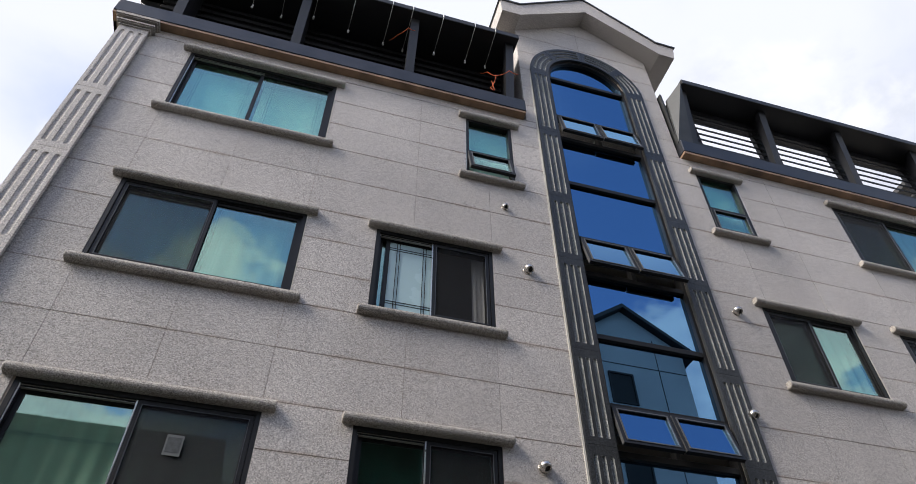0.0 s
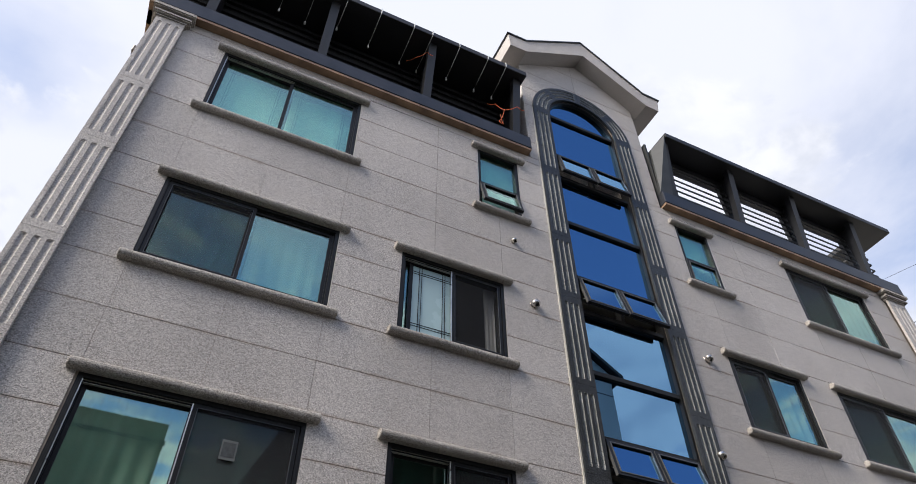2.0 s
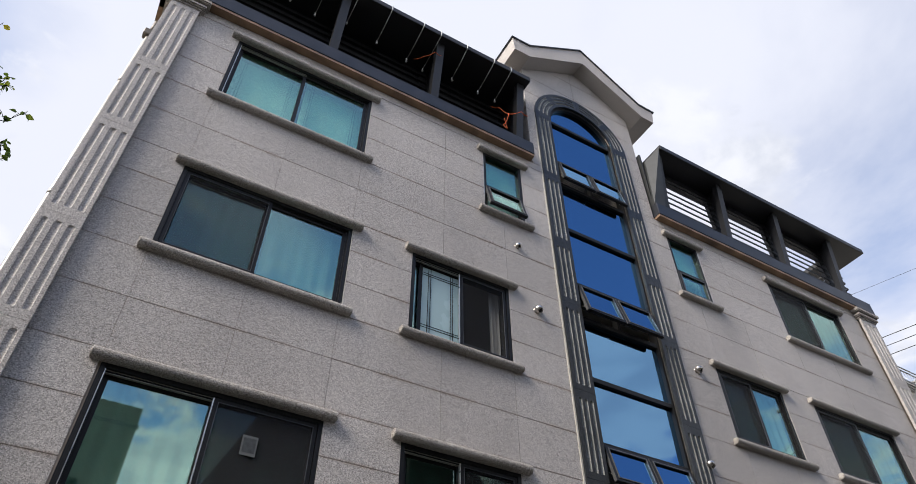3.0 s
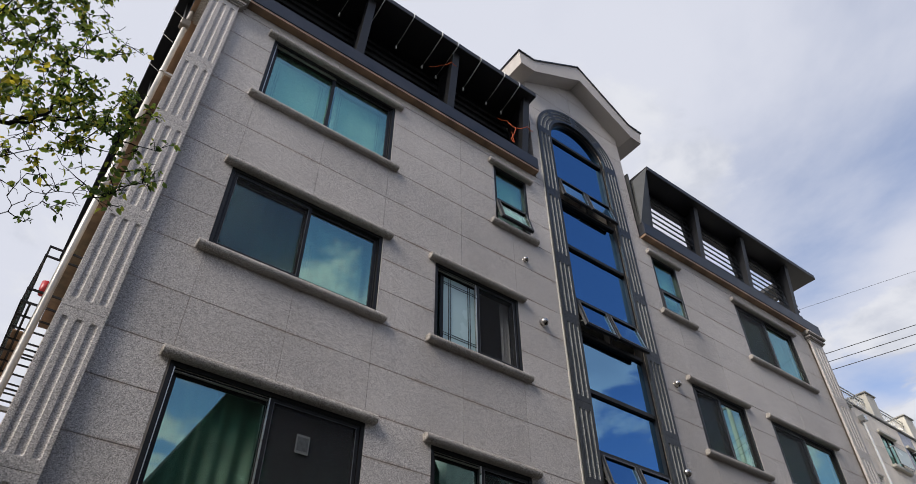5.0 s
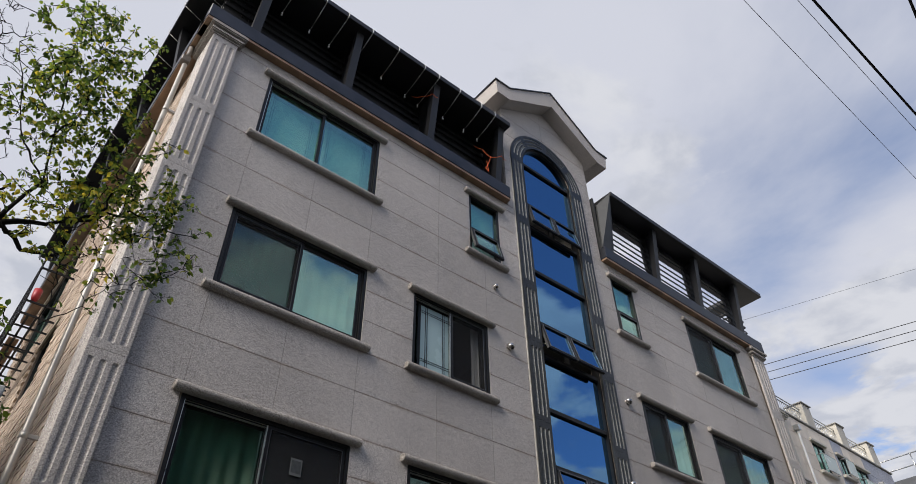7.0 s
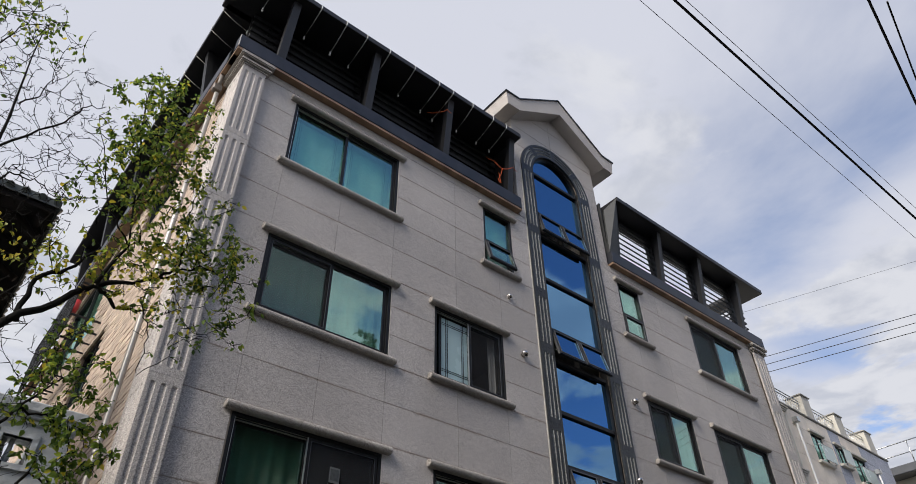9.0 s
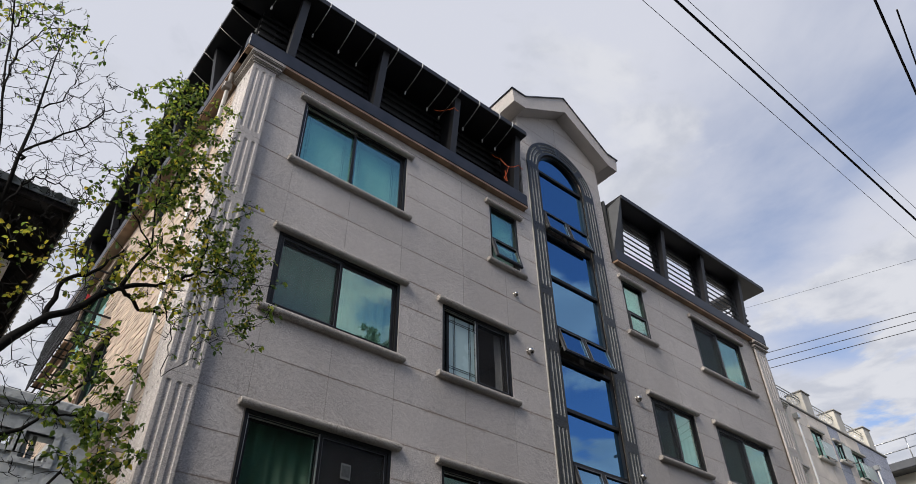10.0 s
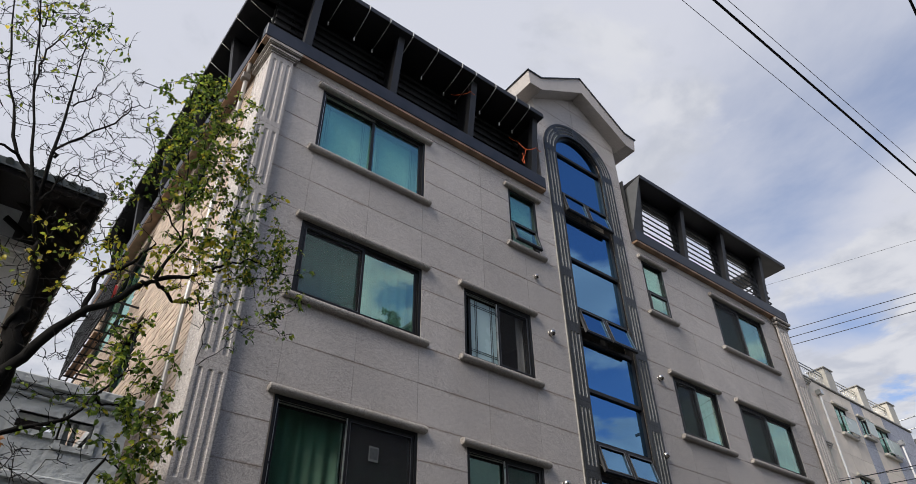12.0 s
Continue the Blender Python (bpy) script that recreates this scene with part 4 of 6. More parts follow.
def build_gable():
    g = thing("gable_roof", "granite-clad gable roof with a boxed eave over the stair window", "roof", kind="structure")
    top = [(1.52, 14.82), (1.95, 14.83), (3.46, 15.92), (4.97, 14.80), (5.38, 14.79)]
    low = [(1.55, 14.40), (1.93, 14.41), (3.46, 15.38), (4.96, 14.36), (5.30, 14.35)]
    prof = top + low[::-1]
    bm = bmesh.new()
    a = [bm.verts.new((x, 5.86, z)) for x, z in prof]
    b = [bm.verts.new((x, 9.5, z)) for x, z in prof]
    n = len(prof)
    for k in range(n):
        bm.faces.new((a[k], a[(k + 1) % n], b[(k + 1) % n], b[k]))
    for q in (a, b):
        for k in range(4):
            bm.faces.new((q[k], q[k + 1], q[n - 2 - k], q[n - 1 - k]))
    part("eave", bm, GRANITE_PLAIN, g)
    bm = bmesh.new()
    lift = [(x, z + 0.005) for x, z in top]
    v = [[bm.verts.new((x, y, z + dz)) for x, z in [(1.49, 14.825)] + lift[1:-1] + [(5.41, 14.795)]] for y, dz in ((5.83, 0), (5.83, 0.03), (9.5, 0.03), (9.5, 0))]
    for k in range(4):
        for r in range(4):
            bm.faces.new((v[r][k], v[r][k + 1], v[(r + 1) % 4][k + 1], v[(r + 1) % 4][k]))
    part("cap", bm, FLASHING, g, "thin grey metal cap")
    w = thing("wall_dormer", "granite side walls of the gable block", "wall", kind="structure")
    for x0, x1 in ((GABLE_L, GABLE_L + 0.2), (GABLE_R - 0.2, GABLE_R)):
        bm = bmesh.new()
        box(bm, x0, x1, WALL + 0.03, 9.4, PARAPET, 14.45)
        part("side", bm, GRANITE_PLAIN, w)
    bm = bmesh.new()
    box(bm, GABLE_L + 0.2, GABLE_R - 0.2, 9.2, 9.4, PARAPET, 14.45)
    part("back", bm, GRANITE_PLAIN, w)


TRACK = paint("dull_track", (0.30, 0.29, 0.26), 0.45, 0.4, 0.1, 9)
TEAL_BAR = paint("grey_bar", (0.30, 0.34, 0.34), 0.5, 0.0, 0.1, 9)
CREAM = paint("cream_render", (0.60, 0.57, 0.50), 0.85, 0, 0.1, 1.2)
front = build_front()
build_windows()
build_surround()
build_stair_window()
build_pilaster(-4.455, -4.05, "pilaster_1", "fluted granite corner pilaster with a stepped capital")
build_pilaster(10.67, XR, "pilaster_2", "fluted granite corner pilaster with a stepped capital")
coping("coping_1", XL - 0.145, 1.89, "navy metal parapet coping over a brown board")
coping("coping_2", 4.83, XR + 0.12, "navy metal parapet coping over a brown board")
canopy("roof_canopy", -4.97, 1.80, (-3.86, -2.03, -0.13, 1.66), "black steel roof canopy with leaning posts and slats", (-4.4, 1.92), True)
canopy("roof_canopy", 5.17, 11.82, (5.24, 7.01, 8.80, 10.67), "black steel roof canopy with slats open to the sky", (5.2, 11.30), False, 6.32, (11.70, 0.185, 8), 0.027, 0.007)
build_gable()


# windows of the brick flank: y0, y1, z0, z1
SIDE_WIN = [(10.36, 11.78, 6.77, 8.02), (8.85, 10.31, 9.92, 10.95), (12.26, 15.7, 8.89, 10.95)]


def build_shell():
    bm = bmesh.new()
    s = thing("wall_side", "beige split-face brick side wall in thin courses", "wall", kind="structure")
    rects = [(WALL + 0.22, SIDE_END, 0, PARAPET)]
    for w in SIDE_WIN:
        rects = subtract(rects, w)
    for y0, y1, z0, z1 in rects:
        box(bm, FLANK + 0.02, FLANK + 0.22, y0, y1, z0, z1)
    part("backing", bm, BRICK_JOINT, s)
    r = thing("wall_far_side", "plain rendered walls closing the building", "wall", kind="structure")
    bm = bmesh.new()
    box(bm, XR - 0.22, XR - 0.02, WALL + 0.22, SIDE_END, 0, PARAPET)
    part("plaster", bm, CREAM, r)
    bm = bmesh.new()
    box(bm, FLANK + 0.22, XR - 0.22, SIDE_END - 0.2, SIDE_END, 0, PARAPET)
    part("plaster", bm, CREAM, r)
    for k, z in enumerate((2.7, 5.5, 8.3, 11.0), 1):
        f = thing(f"floor_{k}", "concrete storey slab inside the building", "floor", kind="structure")
        bm = bmesh.new()
        box(bm, FLANK + 0.22, XR - 0.22, WALL + 0.22, SIDE_END - 0.2, z, z + 0.2)
        part("slab", bm, ROOM, f)
    p = thing("wall_inner", "plain inner room walls", "wall", kind="structure")
    for z0, z1 in ((0, 2.7), (2.9, 5.5), (5.7, 8.3), (8.5, 11.0)):
        bm = bmesh.new()
        box(bm, FLANK + 0.22, XR - 0.22, 8.6, 8.7, z0, z1)
        part("partition", bm, ROOM, p)
        for x in (-0.8, 2.3, 4.28, 7.1):
            bm = bmesh.new()
            box(bm, x, x + 0.1, WALL + 0.22, 8.6, z0, z1)
            part("partition", bm, ROOM, p)
    return s


side = build_shell()

# ---- the left side of the building: canopy, coping, brick, pipe, windows ----
TO_SIDE = Matrix.Translation((XL - WALL, WALL, 0)) @ Matrix(((0, 1, 0, 0), (-1, 0, 0, 0), (0, 0, 1, 0), (0, 0, 0, 1)))   # front -> left flank
side_cop = coping("coping_3", -SIDE_END + WALL, -0.02, "navy metal coping along the brick flank")
side_cop.matrix_world = TO_SIDE
side_roof = canopy("roof_canopy", -SIDE_END + WALL, -0.60, (-1.9, -3.9, -5.9, -7.9, -9.9), "black steel roof canopy along the brick flank", (-SIDE_END + WALL, -0.5), True)
side_roof.matrix_world = TO_SIDE

fl = thing("roof_flashing", "slanting grey metal plate beside the gable wall", "flashing")
bm = bmesh.new()
v = [bm.verts.new(p) for p in ((4.82, 6.09, 11.60), (5.12, 6.09, 11.60), (5.15, 5.82, 13.33), (4.92, 6.10, 12.99),
                               (4.82, 6.13, 11.60), (5.12, 6.13, 11.60), (5.15, 5.90, 13.33), (4.92, 6.14, 12.99))]
for f in ((0, 1, 2, 3), (7, 6, 5, 4), (0, 4, 5, 1), (1, 5, 6, 2), (2, 6, 7, 3), (3, 7, 4, 0)):
    bm.faces.new([v[i] for i in f])
part("plate", bm, CANOPY_PLATE, fl)
bm = bmesh.new()
box(bm, 4.85, 4.89, 6.15, 6.80, 11.62, 13.24)
part("end_panel", bm, CANOPY_PLATE, fl)

# slats that turn the corner at the far end of the roof
for k in range(8):
    z = 11.70 + 0.185 * k
    bm = bmesh.new()
    chamfer_box(bm, 11.285, 11.30, 6.33, 9.6, z - 0.027, z + 0.027, 0.003)
    tagged(part("corner_slat", bm, SLAT), "black horizontal slat along the roof edge", "slat", "roof corner slats")
bm = bmesh.new()
chamfer_box(bm, 11.20, 11.82, 6.605, 10.5, CANOPY_Z, CANOPY_Z + 0.14, 0.01)
far_roof = thing("roof_canopy", "black steel canopy turning the far corner", "canopy")
part("roof", bm, CANOPY, far_roof)
for y in (8.4, 10.3):
    bm = bmesh.new()
    box(bm, 11.15, 11.25, y, y + 0.1, 10.9, CANOPY_Z)
    part("post", bm, CANOPY, far_roof)


# ---- lights strung under the canopy ----
def string_light(top, bulb, matrix=None):
    t = thing("string_light", "small clear bulb on a pale wire under the canopy", "light bulb", "bulbs strung along the canopy")
    bm = bmesh.new()
    a, b = Vector(top), Vector(bulb)
    tube(bm, [a, a.lerp(b, 0.5) - Vector((0, 0, 0.02)), b], 0.004, 5)
    part("wire", bm, PALE_WIRE, t)
    bm = bmesh.new()
    chamfer_box(bm, a.x - 0.008, a.x + 0.008, a.y - 0.008, a.y + 0.006, a.z, a.z + 0.15, 0.003)
    part("clip", bm, PALE_WIRE, t, "white clip over the roof edge")
    bm = bmesh.new()
    bmesh.ops.create_uvsphere(bm, u_segments=10, v_segments=7, radius=0.022, matrix=Matrix.Translation(b - Vector((0, 0, 0.05))) @ Matrix.Diagonal((1, 1, 1.3, 1)))
    for f in bm.faces: f.smooth = True
    part("bulb", bm, BULB, t)
    bm = bmesh.new()
    tube(bm, [b + Vector((0, 0, 0.03)), b - Vector((0, 0, 0.025))], 0.015, 8)
    part("socket", bm, PALE_WIRE, t)
    if matrix is not None:
        t.matrix_world = matrix


PALE_WIRE = paint("pale_plastic", (0.7, 0.7, 0.68), 0.5, 0, 0.1, 10)
BULB = paint("bulb_glass", (0.55, 0.55, 0.52), 0.15, 0, 0.1, 20)
for x, y, z in ((-4.35, 6.3, 12.95), (-3.45, 6.35, 12.95), (-2.89, 6.30, 12.87), (-2.41, 6.42, 13.0), (-1.86, 6.27, 12.97), (-1.23, 6.35, 12.96), (-0.58, 6.44, 13.0), (-0.21, 6.50, 13.05), (0.35, 6.35, 12.95), (0.95, 6.38, 13.0), (1.34, 6.38, 13.0)):
    string_light((x, 5.79, CANOPY_Z), (x - 0.03, y, z))
for x in (-0.8, -1.35, -2.1, -2.7, -3.5, -4.4, -5.3):
    string_light((x, 5.79, CANOPY_Z), (x + 0.05, 6.32, 12.98), TO_SIDE)

ORANGE = paint("orange_cord", (0.75, 0.13, 0.03), 0.6, 0, 0.1, 10)


def cord(points, label, r=0.007):
    bm = bmesh.new()
    pts = [Vector(p) for p in points]
    fine = []
    for a, b in zip(pts, pts[1:]):
        fine += [a.lerp(b, k / 4) + Vector((0, 0, -0.03 * math.sin(math.pi * k / 4))) for k in range(4)]
    tube(bm, fine + [pts[-1]], r, 6)
    tagged(part("cord", bm, ORANGE), label, "cord")


cord([(1.78, 6.0, 12.32), (1.62, 5.98, 12.33), (1.40, 6.08, 12.22), (1.28, 6.2, 12.5), (1.22, 6.4, 12.75)], "orange cord knotted round the black canopy post")
cord([(1.40, 6.08, 12.24), (1.36, 6.12, 12.02), (1.30, 6.14, 11.9), (1.37, 6.12, 11.8), (1.33, 6.13, 12.1)], "loose orange cord end hanging by the canopy post", 0.006)
cord([(-0.12, 5.97, 12.86), (-0.24, 5.96, 12.88), (-0.40, 6.1, 12.80), (-0.52, 6.3, 12.9)], "orange cord tied round the canopy post", 0.006)


# ---- round vent caps on the facade ----
def vent_cap(x, z, r):
    t = thing("vent_cap", "round stainless steel vent cap on the granite", "vent", "round vent caps")
    aim = Vector((0.30, -0.55, -0.75)).normalized()
    turn = aim.to_track_quat("Z", "Y").to_matrix().to_4x4()
    base = Vector((x, WALL - r * 0.62, z))
    bm = bmesh.new()
    rings = 9
    cut = 0.62
    loops = []
    for k in range(rings + 1):
        a = cut + (math.pi - cut) * k / rings
        rr, h = r * math.sin(a), r * math.cos(a)
        loops.append([bm.verts.new(turn @ Vector((rr * math.cos(q), rr * math.sin(q), h)) + base) for q in (2 * math.pi * s / 18 for s in range(18))])
    inner = [bm.verts.new(turn @ Vector((r * math.sin(cut) * 0.9 * math.cos(q), r * math.sin(cut) * 0.9 * math.sin(q), r * math.cos(cut) - 0.03)) + base) for q in (2 * math.pi * s / 18 for s in range(18))]
    for a, b in zip([inner] + loops[:-1], loops):
        for s in range(18):
            bm.faces.new((a[s], a[(s + 1) % 18], b[(s + 1) % 18], b[s])).smooth = True
    part("dome", bm, STEEL, t)
    bm = bmesh.new()
    bm.faces.new([bm.verts.new(turn @ Vector((r * math.sin(cut) * 0.93 * math.cos(q), r * math.sin(cut) * 0.93 * math.sin(q), r * math.cos(cut) - 0.018)) + base) for q in (2 * math.pi * s / 18 for s in range(18))])
    part("opening", bm, BLACK, t)
    bm = bmesh.new()
    tube(bm, [(x, WALL + 0.01, z), (x, WALL - 0.012, z)], r * 0.98, 18)
    part("flange", bm, STEEL, t)


for x, z, r in ((1.42, 8.87, 0.048), (1.68, 7.715, 0.066), (4.77, 7.715, 0.066), (4.43, 6.02, 0.064), (1.64, 4.955, 0.066)):
    vent_cap(x, z, r)

# sticker on the insect screen of the low window
bm = bmesh.new()
box(bm, -1.98, -1.83, WALL + 0.012, WALL + 0.0145, 4.58, 4.78)
st = tagged(part("sticker", bm, paint("sticker_white", (0.14, 0.145, 0.14), 0.6, 0, 0.08, 8)), "small pale square sticker on the window screen", "sticker")
bm = bmesh.new()
box(bm, -1.965, -1.845, WALL + 0.0095, WALL + 0.0118, 4.61, 4.755)
part("print", bm, paint("sticker_grey", (0.06, 0.065, 0.065), 0.6, 0, 0.3, 30), st)


# ---- brick flank ----


def side_windows():
    for k, (y0, y1, z0, z1) in enumerate(SIDE_WIN, 12):
        w = thing(f"window_{k}", "dark-framed window in the beige brick flank", "window", kind="structure")
        bm = bmesh.new()
        tmp = bmesh.new()
        ring(tmp, y0, y1, z0, z1, 0.05, FLANK + 0.05, FLANK + 0.16)
        tmp2 = bmesh.new()
        box(tmp2, (y0 + y1) / 2 - 0.025, (y0 + y1) / 2 + 0.025, FLANK + 0.06, FLANK + 0.14, z0, z1)
        swap = Matrix(((0, 1, 0, 0), (1, 0, 0, 0), (0, 0, 1, 0), (0, 0, 0, 1)))
        join(bm, tmp, swap); join(bm, tmp2, swap)
        part("window_frame", bm, BLACK_FRAME, w)
        bm = bmesh.new()
        box(bm, FLANK + 0.10, FLANK + 0.106, y0 + 0.04, y1 - 0.04, z0 + 0.04, z1 - 0.04)
        part("pane", bm, TEAL_GLASS, w).visible_shadow = False
        bm = bmesh.new()
        box(bm, FLANK + 0.14, FLANK + 0.15, y0, y1, z0, z1)
        part("blind", bm, GREY_CURTAIN, w)


side_windows()


def balcony_rail():
    r = thing("balcony_railing", "black wrought iron railing on the brick flank", "railing")
    x, y0, y1, z0, z1 = -4.95, 11.0, 14.6, 8.15, 9.30
    for z in (z0, z0 + 0.25, z1 - 0.2, z1):
        bm = bmesh.new()
        box(bm, x - 0.015, x + 0.015, y0, y1, z - 0.015, z + 0.015)
        box(bm, x, FLANK + 0.02, y0, y0 + 0.03, z - 0.015, z + 0.015)
        box(bm, x, FLANK + 0.02, y1 - 0.03, y1, z - 0.015, z + 0.015)
        part("rail", bm, BLACK_FRAME, r)
    for u in (0.13, 0.26):
        bm = bmesh.new()
        box(bm, x + u - 0.018, x + u + 0.018, y0 + 0.03, y1 - 0.03, z0 - 0.012, z0 + 0.012)
        part("floor_bar", bm, BLACK_FRAME, r)
    for k in range(1, 9):
        y = y0 + (y1 - y0) * k / 9
        bm = bmesh.new()
        box(bm, x + 0.016, FLANK + 0.02, y - 0.012, y + 0.012, z0 - 0.04, z0 - 0.013)
        part("cross_bar", bm, BLACK_FRAME, r)
    bm = bmesh.new()
    chamfer_box(bm, x + 0.05, x + 0.22, y0 + 1.0, y1 - 0.3, z0 + 0.02, z0 + 0.05, 0.004)
    part("floor_board", bm, WOOD, r, "brown wooden board")
    n = 40
    for k in range(n + 1):
        y = y0 + (y1 - y0) * k / n
        bm = bmesh.new()
        box(bm, x - 0.009, x + 0.009, y - 0.009, y + 0.009, z0 - 0.03, z1)
        part("baluster", bm, BLACK_FRAME, r)
    p = thing("flower_pot", "small red flower pot hung on the black railing", "pot")
    bm = bmesh.new()
    tube(bm, [(-4.78, 12.4, 9.22), (-4.78, 12.4, 9.34), (-4.78, 12.4, 9.5)], [0.05, 0.075, 0.08], 12)
    part("pot", bm, paint("red_plastic", (0.35, 0.02, 0.025), 0.4, 0, 0.1, 6), p)


balcony_rail()


def downpipe():
    p = thing("downpipe", "stainless steel rainwater pipe on the brick flank", "pipe")
    x, y = -4.59, 6.77
    bm = bmesh.new()
    tube(bm, [(x, y, 0.1), (x, y, 4.4), (x, y, 7.5), (x, y, 10.76)], 0.038, 14)
    part("tube", bm, STEEL_PIPE, p)
    for z in (4.45, 7.3, 9.6):
        bm = bmesh.new()
        tube(bm, [(x, y, z), (x, y, z + 0.07)], 0.043, 14)
        box(bm, x, FLANK + 0.01, y - 0.02, y + 0.02, z + 0.02, z + 0.06)
        part("collar", bm, STEEL_PIPE, p)
    bm = bmesh.new()
    chamfer_box(bm, x - 0.09, x + 0.05, y - 0.06, y + 0.07, 10.80, 10.94, 0.012)
    tube(bm, [(x, y, 10.93), (x, y, 11.24)], 0.042, 10)
    part("hopper", bm, HOPPER, p, "brown painted hopper")


downpipe()


# ---- wires over the street ----
def wire(a, b, r, sag, label):
    bm = bmesh.new()
    a, b = Vector(a), Vector(b)
    tube(bm, [a.lerp(b, k / 24) - Vector((0, 0, sag * 4 * (k / 24) * (1 - k / 24))) for k in range(25)], r, 6)
    tagged(part("wire", bm, CABLE), label, "cable", "overhead wires")


CABLE = paint("black_cable", (0.012, 0.012, 0.013), 0.6, 0, 0.1, 4)
wire((-14, -0.497, 4.753), (22, -0.785, 4.789), 0.0075, 0.0, "thick black cable strung along the street")
wire((-14, -0.478, 4.758), (22, -0.478, 6.882), 0.0022, 0.0, "thin black cable strung above the thick one")
wire((-14, -0.335, 4.790), (22, -0.011, 7.490), 0.0022, 0.0, "thin black cable high over the street")
for dz in (0.0, 0.29, 0.58):
    wire((14.3, 12.2, 13.45 - dz), (19.3, -4.5, 13.35 - dz), 0.012, 0.0, "black power line crossing beyond the building")
wire((16.2, 14.0, 16.9), (22.5, -3.0, 17.1), 0.006, 0.0, "thin power line far beyond the roof")
wire((-0.76, -1.17, 7.55), (4.64, -0.25, 7.2), 0.014, 0.0, "thick black cable overhead")
wire((-0.46, -1.25, 7.5), (4.94, -0.15, 7.3), 0.009, 0.0, "thin black cable overhead")


wire((11.16, 6.32, 6.83), (13.47, 4.05, 7.33), 0.011, 0.0, "black cable strung from the neighbouring house front")
wire((11.22, 6.32, 6.92), (13.44, 4.05, 7.16), 0.005, 0.0, "thin black cable strung from the neighbouring house front")
wire((11.16, 6.32, 6.56), (13.40, 4.05, 7.00), 0.009, 0.0, "lower black cable strung from the neighbouring house front")


def utility_pole(x, y, h):
    p = thing("utility_pole", "grey concrete utility pole holding overhead wires", "pole", "utility poles")
    bm = bmesh.new()
    tube(bm, [(x, y, 0), (x, y, h)], [0.16, 0.10], 12)
    part("shaft", bm, CONCRETE, p)
    bm = bmesh.new()
    box(bm, x - 0.05, x + 0.05, y - 0.9, y + 0.9, h - 0.35, h - 0.25)
    part("cross_arm", bm, FLASHING, p)


CONCRETE = paint("concrete", (0.36, 0.35, 0.33), 0.9, 0, 0.12, 3.0, 0.4)
for x, y, h in ((-14.05, -0.15, 6.9), (22.05, -0.15, 9.3), (14.3, 12.2, 14.0), (19.3, -4.5, 14.0), (16.2, 14.0, 17.4), (22.5, -3.0, 17.6), (13.5, 4.05, 7.6)):
    utility_pole(x, y, h)

# ---- neighbour beyond the far corner ----
GREY_SLAB = stone("grey_slab", (0.38, 0.40, 0.47), (0.60, 0.62, 0.70), 60, 0.7, 0.04)
CREAM_SLAB = paint("cream_slab", (0.82, 0.735, 0.63), 0.75, 0, 0.08, 3.0, 0.15, 0.1, 0.05)
WHITE_PIPE = paint("white_pipe", (0.78, 0.78, 0.76), 0.45, 0, 0.05, 4)
MILK = paint("milk_glass", (0.56, 0.64, 0.60), 0.25, 0, 0.03, 2)


